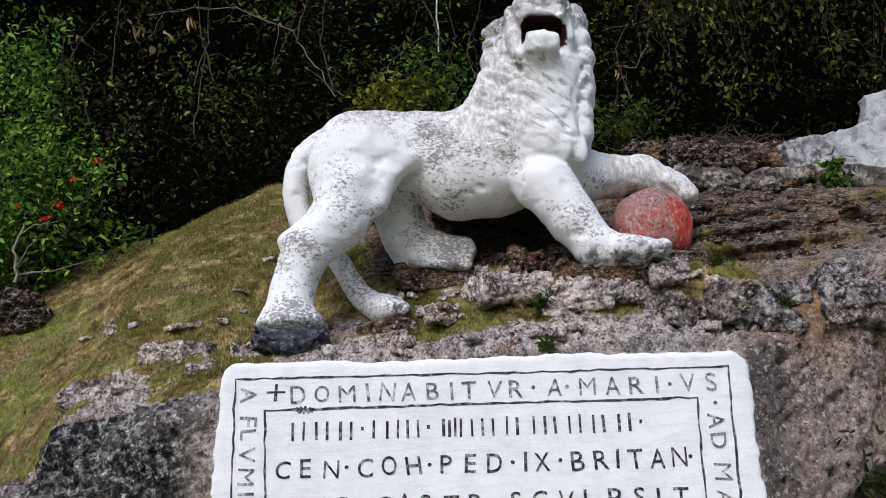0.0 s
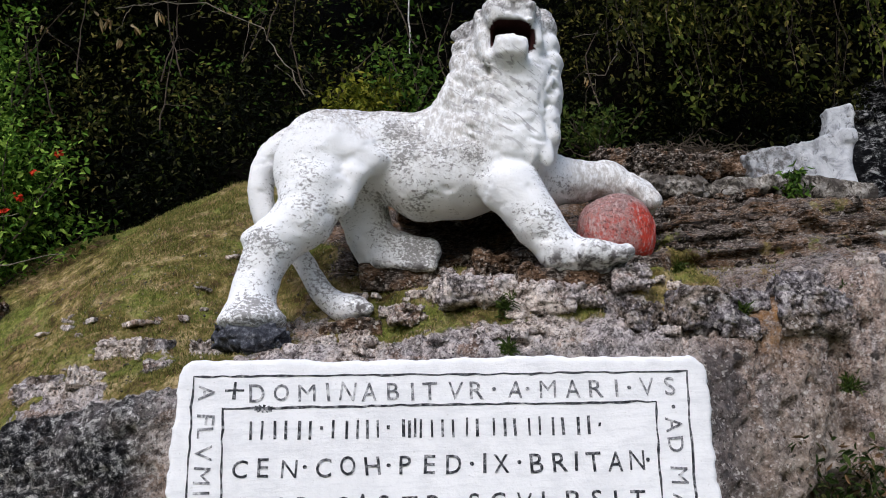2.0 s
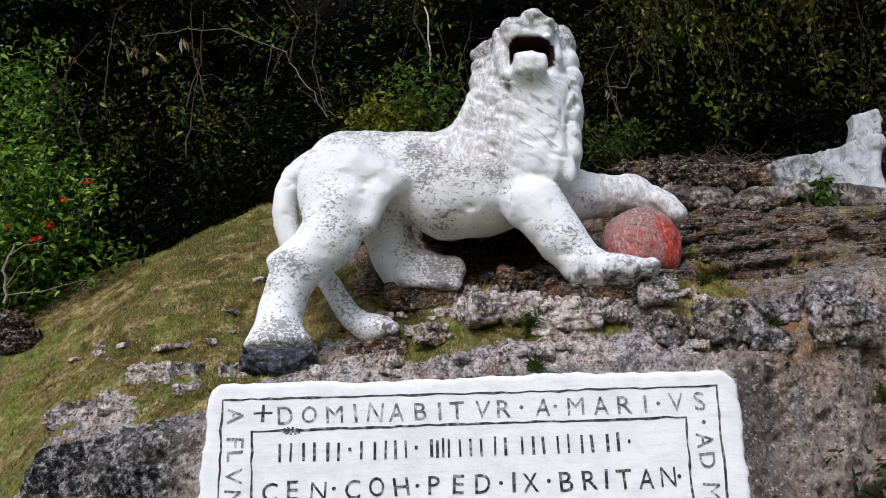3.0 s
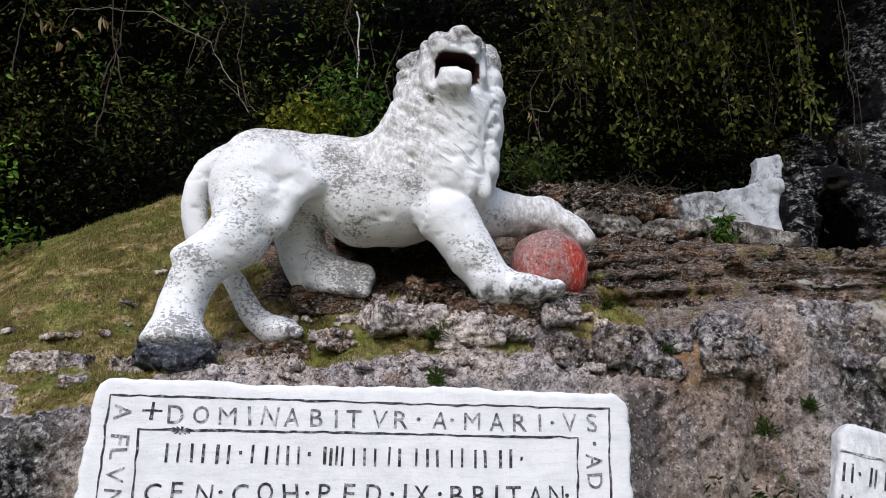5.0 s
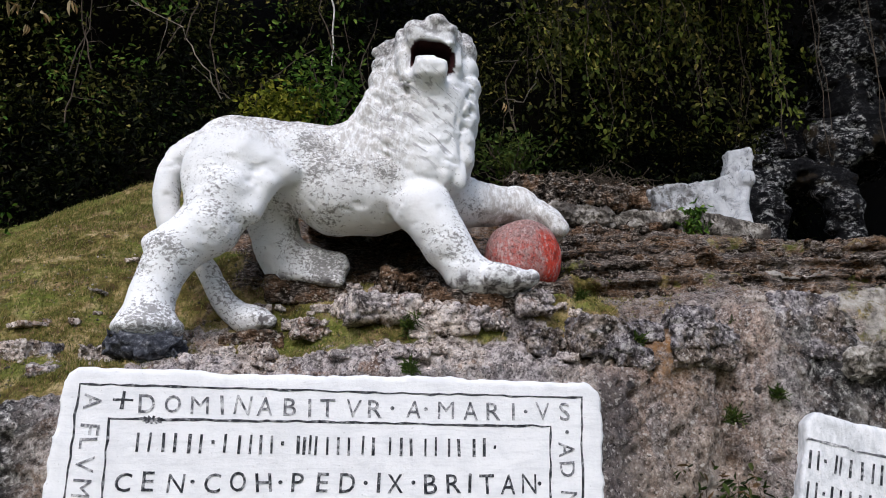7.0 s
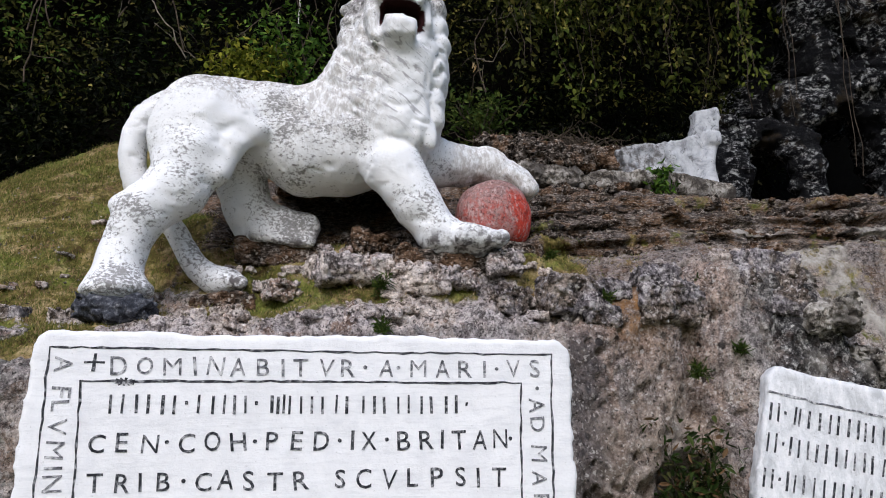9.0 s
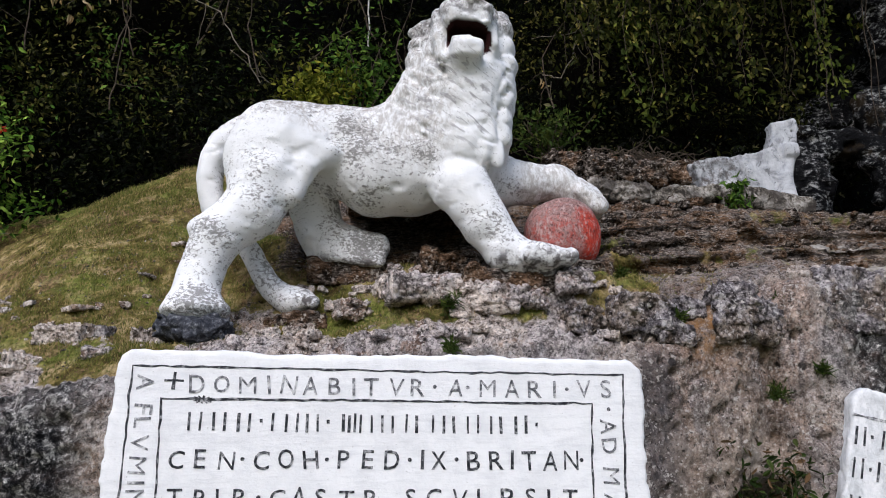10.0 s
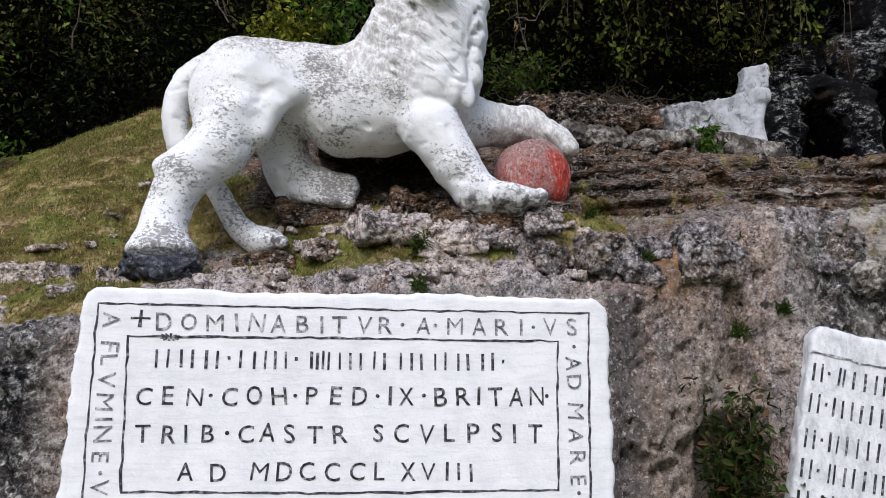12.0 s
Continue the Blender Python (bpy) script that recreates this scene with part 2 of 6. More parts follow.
# old white limewash on stone: flaked to grey stone in flecks and grimed on the back
PAINT, nt, b = mat("flaked_white_paint", 0.75)
v = coords(nt)
fleck = noise_of(nt, coords(nt, (1.0, 1.0, 1.5)), 36.0, 8, 0.76, 0.5)
zone = noise_of(nt, v, 2.3, 3, 0.5, 0.3)
lim = calc(nt, "ADD", fleck, calc(nt, "MULTIPLY", calc(nt, "SUBTRACT", calc(nt, "ADD", zone, calc(nt, "MULTIPLY", attr(nt, "clean"), -0.35)), 0.5), 0.62))
c = mixed(nt, ramp(nt, noise_of(nt, v, 5.0, 5, 0.6), [(0.35, 0), (0.7, 0.35)]), (0.82, 0.825, 0.84), (0.70, 0.70, 0.70))
grime = calc(nt, "MULTIPLY", attr(nt, "grime"), ramp(nt, noise_of(nt, coords(nt, (1.3, 1.3, 0.6)), 24.0, 8, 0.78, 0.4), [(0.44, 1.0), (0.57, 0.12)]))
c = mixed(nt, grime, c, (0.34, 0.31, 0.28))
lim = calc(nt, "ADD", lim, calc(nt, "MULTIPLY", attr(nt, "worn"), 0.055))
c = mixed(nt, ramp(nt, lim, [(0.58, 0), (0.62, 0.85)]), c, (0.20, 0.19, 0.185))
c = mixed(nt, calc(nt, "MULTIPLY", ramp(nt, noise_of(nt, v, 52.0, 5, 0.75), [(0.60, 0), (0.64, 0.8)]), ramp(nt, zone, [(0.46, 0.15), (0.58, 1.0)])), c, (0.09, 0.085, 0.08))
rot = nt.nodes.new("ShaderNodeMapping")
rot.inputs["Rotation"].default_value = (0, radians(-36), 0)
nt.links.new(coords(nt), rot.inputs[0])
lay = nt.nodes.new("ShaderNodeMapping")
lay.inputs["Scale"].default_value = (6, 9, 30)
nt.links.new(rot.outputs[0], lay.inputs[0])
c = mixed(nt, calc(nt, "MULTIPLY", attr(nt, "hair"), ramp(nt, noise_of(nt, lay.outputs[0], 1.0, 5, 0.7, 0.6), [(0.545, 0), (0.60, 0.75)])), c, (0.30, 0.29, 0.30))
c = mixed(nt, attr(nt, "mouth"), c, (0.035, 0.012, 0.012))
c = mixed(nt, calc(nt, "MULTIPLY", attr(nt, "bare"), ramp(nt, noise_of(nt, v, 16.0, 5, 0.7), [(0.42, 1), (0.56, 0.05)])), c, (0.12, 0.11, 0.11))
nt.links.new(c, b.inputs["Base Color"])
bumped(nt, b, calc(nt, "ADD", calc(nt, "MULTIPLY", fleck, 0.6), calc(nt, "MULTIPLY", noise_of(nt, v, 70.0, 4, 0.6), 0.4)), 0.6, 0.012)

# darker blue-grey limewash on the unfinished carving
GREY_PAINT, nt, b = mat("grey_limewash", 0.8)
v = coords(nt)
c = ramp(nt, noise_of(nt, v, 7.0, 7, 0.7, 0.4), [(0.38, (0.24, 0.245, 0.26)), (0.46, (0.38, 0.39, 0.41)), (0.60, (0.50, 0.51, 0.53))])
c = mixed(nt, calc(nt, "MULTIPLY", attr(nt, "bare"), ramp(nt, noise_of(nt, v, 16.0, 6, 0.75), [(0.42, 1), (0.56, 0.1)])), c, (0.09, 0.08, 0.075))
c = mixed(nt, ramp(nt, noise_of(nt, coords(nt, (2, 2, 1)), 5.0, 7, 0.75, 1.2), [(0.575, 0), (0.60, 0.7)]), c, (0.10, 0.10, 0.10))
nt.links.new(c, b.inputs["Base Color"])
bumped(nt, b, noise_of(nt, v, 30.0, 5, 0.7), 0.6, 0.015)

# smooth fresher paint of the tablets
TABLET, nt, b = mat("white_tablet_paint", 0.7)
v = coords(nt)
c = mixed(nt, ramp(nt, noise_of(nt, v, 6.0, 7, 0.7), [(0.42, 0), (0.62, 0.40)]), (0.82, 0.82, 0.835), (0.62, 0.625, 0.65))
brush = noise_of(nt, coords(nt, (2.2, 2.2, 16)), 3.0, 6, 0.7, 0.4)
c = mixed(nt, ramp(nt, brush, [(0.50, 0), (0.64, 0.4)]), c, (0.60, 0.605, 0.63))
c = mixed(nt, ramp(nt, noise_of(nt, v, 45.0, 5, 0.75), [(0.63, 0), (0.70, 0.5)]), c, (0.35, 0.34, 0.33))
nt.links.new(c, b.inputs["Base Color"])
bumped(nt, b, calc(nt, "ADD", calc(nt, "MULTIPLY", noise_of(nt, v, 9.0, 4, 0.6), 0.5), calc(nt, "ADD", calc(nt, "MULTIPLY", brush, 0.25), calc(nt, "MULTIPLY", noise_of(nt, v, 60.0, 3, 0.6), 0.3))), 0.55, 0.015)

OLD_TABLET, nt, b = mat("greyed_tablet_paint", 0.75)
v = coords(nt)
c = ramp(nt, noise_of(nt, coords(nt, (2, 2, 1)), 7.0, 7, 0.72, 0.4), [(0.38, (0.50, 0.51, 0.53)), (0.50, (0.66, 0.67, 0.69)), (0.62, (0.78, 0.78, 0.80))])
c = mixed(nt, ramp(nt, noise_of(nt, v, 40.0, 6, 0.78), [(0.60, 0), (0.66, 0.6)]), c, (0.24, 0.23, 0.23))
nt.links.new(c, b.inputs["Base Color"])
bumped(nt, b, noise_of(nt, v, 22.0, 6, 0.7), 0.6, 0.015)

INK, nt, b = mat("dark_letter_paint", 0.8)
v = coords(nt)
nt.links.new(ramp(nt, noise_of(nt, v, 30.0, 5, 0.75), [(0.42, (0.02, 0.021, 0.025)), (0.52, (0.06, 0.062, 0.07)), (0.62, (0.36, 0.36, 0.37))]), b.inputs["Base Color"])
FAINT, nt, b = mat("worn_letter_paint", 0.8)
v = coords(nt)
nt.links.new(ramp(nt, noise_of(nt, v, 30.0, 5, 0.75), [(0.40, (0.06, 0.062, 0.07)), (0.50, (0.19, 0.19, 0.205)), (0.60, (0.55, 0.55, 0.56))]), b.inputs["Base Color"])

RED, nt, b = mat("worn_red_paint", 0.6)
v = coords(nt)
wear = calc(nt, "ADD", calc(nt, "MULTIPLY", attr(nt, "fresh"), 0.30), calc(nt, "SUBTRACT", noise_of(nt, v, 26.0, 8, 0.82, 0.3), calc(nt, "ADD", 0.20, calc(nt, "MULTIPLY", attr(nt, "faded"), 0.14))))
c = ramp(nt, wear, [(0.16, (0.24, 0.15, 0.142)), (0.25, (0.36, 0.19, 0.175)), (0.33, (0.36, 0.105, 0.09)), (0.46, (0.42, 0.065, 0.045)), (0.60, (0.50, 0.05, 0.03))])
c = mixed(nt, ramp(nt, noise_of(nt, coords(nt, (1.3, 1.3, 0.6)), 34.0, 7, 0.8), [(0.52, 0), (0.57, 0.65)]), c, (0.50, 0.38, 0.36))
c = mixed(nt, ramp(nt, noise_of(nt, v, 48.0, 7, 0.82), [(0.42, 0.85), (0.47, 0)]), c, (0.075, 0.030, 0.028))
nt.links.new(c, b.inputs["Base Color"])
bumped(nt, b, noise_of(nt, v, 30.0, 5, 0.7), 0.6, 0.015)

BLACK, nt, b = mat("black_painted_stone", 0.7)
v = coords(nt)
nt.links.new(ramp(nt, noise_of(nt, v, 28.0, 6, 0.75), [(0.40, (0.022, 0.024, 0.030)), (0.52, (0.055, 0.058, 0.070)), (0.62, (0.15, 0.155, 0.17)), (0.70, (0.42, 0.42, 0.42))]), b.inputs["Base Color"])
bumped(nt, b, noise_of(nt, v, 22.0, 5, 0.7), 0.8, 0.02)


def leaf_mat(name, stops, rough=0.55):
    m, nt, b = mat(name, rough)
    r = island_random(nt)
    nt.links.new(ramp(nt, r, stops), b.inputs["Base Color"])
    b.inputs["Specular IOR Level"].default_value = 0.05
    tr = nt.nodes.new("ShaderNodeBsdfTranslucent")
    nt.links.new(ramp(nt, r, stops), tr.inputs[0])
    ad = nt.nodes.new("ShaderNodeMixShader")
    ad.inputs[0].default_value = 0.25
    nt.links.new(b.outputs[0], ad.inputs[1])
    nt.links.new(tr.outputs[0], ad.inputs[2])
    nt.links.new(ad.outputs[0], nt.nodes["Material Output"].inputs[0])
    return m


# deep shade and a few highlights are put into these leaf colours
LEAF_SHADED = leaf_mat("shade_darkened_leaf", [(0, (0.001, 0.002, 0.0006)), (0.62, (0.0025, 0.0045, 0.0012)), (0.86, (0.012, 0.017, 0.0035)), (0.965, (0.045, 0.050, 0.014)), (1, (0.17, 0.155, 0.08))])
LEAF_GREEN = leaf_mat("fresh_green_leaf", [(0, (0.02, 0.045, 0.008)), (0.5, (0.06, 0.13, 0.018)), (1, (0.16, 0.24, 0.04))])
LEAF_SHRUB = leaf_mat("bright_shrub_leaf", [(0, (0.006, 0.018, 0.003)), (0.35, (0.060, 0.135, 0.016)), (0.7, (0.15, 0.28, 0.035)), (1, (0.33, 0.46, 0.08))])
LEAF_BUSH = leaf_mat("dark_bush_leaf", [(0, (0.010, 0.014, 0.005)), (0.4, (0.022, 0.040, 0.009)), (0.7, (0.055, 0.085, 0.02)), (0.85, (0.06, 0.04, 0.02)), (1, (0.17, 0.10, 0.05))])
LEAF_WEED = leaf_mat("dull_weed_leaf", [(0, (0.02, 0.034, 0.008)), (0.6, (0.05, 0.085, 0.016)), (1, (0.13, 0.15, 0.035))])
LEAF_LIME = leaf_mat("yellow_green_leaf", [(0, (0.035, 0.050, 0.006)), (0.6, (0.14, 0.16, 0.016)), (1, (0.33, 0.31, 0.04))])
LEAF_OLIVE = leaf_mat("olive_vine_leaf", [(0, (0.008, 0.010, 0.003)), (0.45, (0.028, 0.034, 0.008)), (0.8, (0.085, 0.088, 0.020)), (1, (0.30, 0.25, 0.07))])
LEAF_VINE = leaf_mat("yellowing_vine_leaf", [(0, (0.014, 0.022, 0.005)), (0.5, (0.060, 0.085, 0.014)), (0.85, (0.15, 0.17, 0.03)), (1, (0.38, 0.33, 0.08))])
LEAF_DRY = leaf_mat("dry_curled_leaf", [(0, (0.16, 0.09, 0.03)), (0.5, (0.32, 0.22, 0.10)), (1, (0.45, 0.40, 0.28))])
GRASS = leaf_mat("short_grass_blade", [(0, (0.056, 0.062, 0.015)), (0.35, (0.119, 0.144, 0.030)), (0.6, (0.188, 0.194, 0.048)), (0.8, (0.263, 0.213, 0.075)), (1, (0.475, 0.362, 0.188))], 0.7)
FLOWER = leaf_mat("red_petal", [(0, (0.45, 0.03, 0.015)), (1, (0.6, 0.06, 0.02))])

BARK, nt, b = mat("grey_brown_bark", 0.9)
v = coords(nt, (3, 3, 1))
nt.links.new(ramp(nt, noise_of(nt, v, 9.0, 5, 0.7), [(0.35, (0.030, 0.023, 0.017)), (0.65, (0.11, 0.088, 0.068))]), b.inputs["Base Color"])
bumped(nt, b, noise_of(nt, v, 25.0, 4, 0.7), 0.6, 0.01)
PALE_BARK, nt, b = mat("bleached_dead_wood", 0.9)
v = coords(nt, (3, 3, 1))
nt.links.new(ramp(nt, noise_of(nt, v, 9.0, 5, 0.7), [(0.35, (0.12, 0.10, 0.08)), (0.65, (0.30, 0.26, 0.21))]), b.inputs["Base Color"])

WHITE_BARK, nt, b = mat("bone_white_dead_wood", 0.9)
v = coords(nt, (3, 3, 1))
nt.links.new(ramp(nt, noise_of(nt, v, 12.0, 5, 0.7), [(0.35, (0.36, 0.34, 0.31)), (0.65, (0.66, 0.64, 0.60))]), b.inputs["Base Color"])

# ------------------------------------------------------------------ shape helpers
def lattice(ix, iy, iz, seed):
    ix, iy, iz = np.atleast_1d(ix), np.atleast_1d(iy), np.atleast_1d(iz)
    h = (ix * 374761393 + iy * 668265263 + iz * 2147483647 + seed * 144665) & 0xFFFFFFFF
    h = ((h ^ (h >> 13)) * 1274126177) & 0xFFFFFFFF
    h = ((h ^ (h >> 16)) * 2246822519) & 0xFFFFFFFF
    return ((h ^ (h >> 15)) & 0xFFFFFF) / float(0xFFFFFF)


def vnoise(x, y, z, seed=0):
    """Smooth value noise, -1 to 1, on arrays."""
    x, y, z = np.broadcast_arrays(x, y, z)
    ix, iy, iz = (np.floor(a).astype(np.int64) for a in (x, y, z))
    f = [a - np.floor(a) for a in (x, y, z)]
    u, w, s = (a * a * a * (a * (a * 6 - 15) + 10) for a in f)
    total = 0.0
    for dx in (0, 1):
        for dy in (0, 1):
            for dz in (0, 1):
                k = (u if dx else 1 - u) * (w if dy else 1 - w) * (s if dz else 1 - s)
                total = total + k * lattice(ix + dx, iy + dy, iz + dz, seed)
    return total * 2 - 1


def fbm(x, y, z, octaves=4, gain=0.5, seed=0, ridged=False):
    total, amp, norm = 0.0, 1.0, 0.0
    for o in range(octaves):
        n = vnoise(x * 2 ** o + 17.3 * o, y * 2 ** o - 9.1 * o, z * 2 ** o + 4.7 * o, seed + o)
        total = total + amp * ((1 - 2 * abs(n)) if ridged else n)
        norm += amp
        amp *= gain
    return total / norm


def smooth(a, lo, hi):
    t = np.clip((a - lo) / (hi - lo), 0, 1)
    return t * t * (3 - 2 * t)


def mesh_from(name, verts, faces, material, attrs=None, smooth_shade=True):
    me = bpy.data.meshes.new(name)
    me.from_pydata(np.asarray(verts).tolist() if not isinstance(verts, list) else verts, [], faces if isinstance(faces, list) else faces.tolist())
    for key, val in (attrs or {}).items():
        a = me.attributes.new(key, "FLOAT", "POINT")
        a.data.foreach_set("value", np.asarray(val, dtype=np.float32))
    me.materials.append(material)
    if smooth_shade:
        me.polygons.foreach_set("use_smooth", [True] * len(me.polygons))
    me.update()
    return me


def part(name, me, parent, label=""):
    ob = new(name, me)
    ob.parent = parent
    return tagged(ob, label)


class Carving:
    """A solid carved on a grid: rounded forms are blended together or cut away, then skinned."""

    def __init__(self, lo, hi, step):
        self.lo, self.step = np.array(lo, float), step
        n = [int(math.ceil((b - a) / step)) + 1 for a, b in zip(lo, hi)]
        self.ax = [lo[i] + step * np.arange(n[i]) for i in range(3)]
        self.d = np.full(n, 9.0, dtype=np.float32)

    def box(self, lo, hi):
        s = []
        for i in range(3):
            a = np.searchsorted(self.ax[i], lo[i])
            c = np.searchsorted(self.ax[i], hi[i])
            s.append(slice(max(a - 1, 0), c + 1))
        g = np.meshgrid(*(self.ax[i][s[i]] for i in range(3)), indexing="ij", sparse=True)
        return tuple(s), g

    def put(self, s, d, k, cut):
        old = self.d[s]
        if cut:
            h = np.clip(0.5 - 0.5 * (old + d) / k, 0, 1)
            self.d[s] = old * (1 - h) - d * h + k * h * (1 - h)
        else:
            h = np.clip(0.5 + 0.5 * (d - old) / k, 0, 1)
            self.d[s] = d * (1 - h) + old * h - k * h * (1 - h)

    def limb(self, *pts, k=0.05, cut=False, flat=1.0):
        """A rounded limb through points (x, y, z, radius)."""
        for a, c in zip(pts, pts[1:]):
            r = max(a[3], c[3]) * max(1, 1 / flat) + 2 * k + 0.05
            s, g = self.box([min(a[i], c[i]) - r for i in range(3)], [max(a[i], c[i]) + r for i in range(3)])
            ab = [c[i] - a[i] for i in range(3)]
            l2 = sum(q * q for q in ab) + 1e-9
            t = np.clip(sum((g[i] - a[i]) * ab[i] for i in range(3)) / l2, 0, 1)
            d = np.sqrt(sum((g[i] - a[i] - t * ab[i]) ** 2 for i in range(3))) - (a[3] + t * (c[3] - a[3]))
            self.put(s, d, k, cut)

    def blob(self, c, r, turn=(0, 0, 0), k=0.05, cut=False):
        """An ellipsoid with radii r, turned by degrees."""
        R = max(r) + 2 * k + 0.05
        s, g = self.box([q - R for q in c], [q + R for q in c])
        m = np.array(Euler([radians(q) for q in turn]).to_matrix()).T
        p = [g[i] - c[i] for i in range(3)]
        q = [sum(m[i][j] * p[j] for j in range(3)) for i in range(3)]
        k0 = np.sqrt(sum((q[i] / r[i]) ** 2 for i in range(3))) + 1e-6
        k1 = np.sqrt(sum((q[i] / r[i] ** 2) ** 2 for i in range(3))) + 1e-6
        self.put(s, k0 * (k0 - 1) / k1, k, cut)

    def block(self, c, half, r, turn=(0, 0, 0), k=0.03, cut=False):
        """A rounded box."""
        R = math.sqrt(sum(h * h for h in half)) + 2 * k
        s, g = self.box([q - R for q in c], [q + R for q in c])
        m = np.array(Euler([radians(q) for q in turn]).to_matrix()).T
        p = [g[i] - c[i] for i in range(3)]
        q = [abs(sum(m[i][j] * p[j] for j in range(3))) - half[i] + r for i in range(3)]
        d = np.sqrt(sum(np.maximum(a, 0) ** 2 for a in q)) + np.minimum(np.maximum(np.maximum(q[0], q[1]), q[2]), 0) - r
        self.put(s, d, k, cut)

    def skin(self):
        """Vertices and quads of the surface."""
        d, neg = self.d, self.d < 0
        cnt = np.zeros([n - 1 for n in d.shape], np.float32)
        acc = np.zeros(cnt.shape + (3,), np.float32)
        n = d.shape
        for axis in range(3):
            lo = [slice(None)] * 3
            hi = [slice(None)] * 3
            lo[axis], hi[axis] = slice(0, -1), slice(1, None)
            a, c = d[tuple(lo)], d[tuple(hi)]
            cross = (a < 0) != (c < 0)
            t = np.where(cross, a / np.where(cross, a - c, 1), 0)
            others = [i for i in range(3) if i != axis]
            for o1 in (0, 1):
                for o2 in (0, 1):
                    s = [slice(None)] * 3
                    s[others[0]] = slice(o1, n[others[0]] - 1 + o1)
                    s[others[1]] = slice(o2, n[others[1]] - 1 + o2)
                    cr, tt = cross[tuple(s)], t[tuple(s)]
                    cnt += cr
                    acc[..., axis] += np.where(cr, tt, 0)
                    acc[..., others[0]] += cr * o1
                    acc[..., others[1]] += cr * o2
        used = cnt > 0
        ids = np.full(cnt.shape, -1, np.int64)
        ids[used] = np.arange(used.sum())
        cell = np.argwhere(used)
        verts = self.lo + self.step * (cell + acc[used] / cnt[used][:, None])
        quads = []
        for axis in range(3):
            o1, o2 = (axis + 1) % 3, (axis + 2) % 3
            s = [slice(1, -1)] * 3
            s[axis] = slice(0, -1)
            e = [slice(1, -1)] * 3
            e[axis] = slice(1, None)
            a, c = neg[tuple(s)], neg[tuple(e)]
            at = np.argwhere(a != c)
            if not len(at):
                continue
            flip = a[tuple(at.T)]
            for i in range(3):
                if i != axis:
                    at[:, i] += 1
            q = []
            for d1, d2 in ((0, 0), (-1, 0), (-1, -1), (0, -1)):
                p = at.copy()
                p[:, o1] += d1
                p[:, o2] += d2
                q.append(ids[tuple(p.T)])
            q = np.stack(q, 1)
            q[~flip] = q[~flip][:, ::-1]
            quads.append(q)
        return verts, np.concatenate(quads)


def vertex_normals(v, q):
    fn = np.cross(v[q[:, 2]] - v[q[:, 0]], v[q[:, 3]] - v[q[:, 1]])
    n = np.zeros_like(v)
    for i in range(4):
        np.add.at(n, q[:, i], fn)
    return n / (np.linalg.norm(n, axis=1, keepdims=True) + 1e-9)


# ------------------------------------------------------------------ hill and rock
def lip_height(x):
    return np.interp(x, [-9, -3.6, -2.75, -2.35, -2.2, -1.5, 0, 1.75, 2.0, 2.35, 3.2, 3.45, 3.7, 4.6, 9],
                     [-0.2, 0.3, 0.9, 1.55, 1.88, 2.02, 2.20, 2.30, 2.42, 2.68, 2.83, 2.60, 2.25, 1.9, 0.6])


def face_depth(x):
    """How far the upright rock face stands from the eye."""
    return np.interp(x, [-9, -3, -2.2, -1.5, -1.2, 1.7, 1.9, 2.5, 2.62, 2.8, 3.6, 5, 9], [6.5, 5.0, 4.62, 4.45, 4.40, 4.40, 4.46, 4.62, 4.68, 4.50, 4.42, 4.7, 6.5])


def crest_height(x):
    return np.interp(x, [-14, -8, -4.8, -3.3, -2.5, -1.7, 0, 3], [1.0, 2.2, 3.45, 3.95, 4.25, 4.6, 4.85, 4.9])


# the bedded ledges on the east: depth, rise and undercut of each bed
BED_Y = [4.5, 5.00, 5.20, 5.24, 5.29, 5.32, 5.52, 5.56, 5.61, 5.64, 5.88, 5.92, 5.98, 6.02, 6.26, 6.30, 6.36, 6.40, 6.74, 6.80, 6.92, 6.95, 7.02, 7.06, 7.16, 7.20, 7.30, 7.34, 7.8, 8.2]
BED_Z = [-0.3, 0.00, 0.05, 0.06, 0.17, 0.20, 0.25, 0.26, 0.38, 0.41, 0.47, 0.48, 0.60, 0.63, 0.70, 0.71, 0.80, 0.83, 0.94, 0.98, 1.02, 1.03, 1.08, 1.10, 1.12, 1.16, 1.58, 1.64, 1.85, 2.0]
BED_IN = [0, 0, 0.01, 0.06, 0.05, -0.04, 0, 0.07, 0.05, -0.04, 0, 0.06, 0.05, -0.04, 0, 0.06, 0.05, -0.04, 0, 0, 0.02, 0.04, 0.03, -0.02, 0, 0.10, 0.02, -0.06, 0, 0]


def bed_depth(x, y):
    return y + 0.06 * fbm(x * 0.6, y * 0.3, 0 * x, 2, seed=5) + 0.05 * fbm(x * 4.0, y * 0.8, 0 * x, 4, 0.65, seed=6)


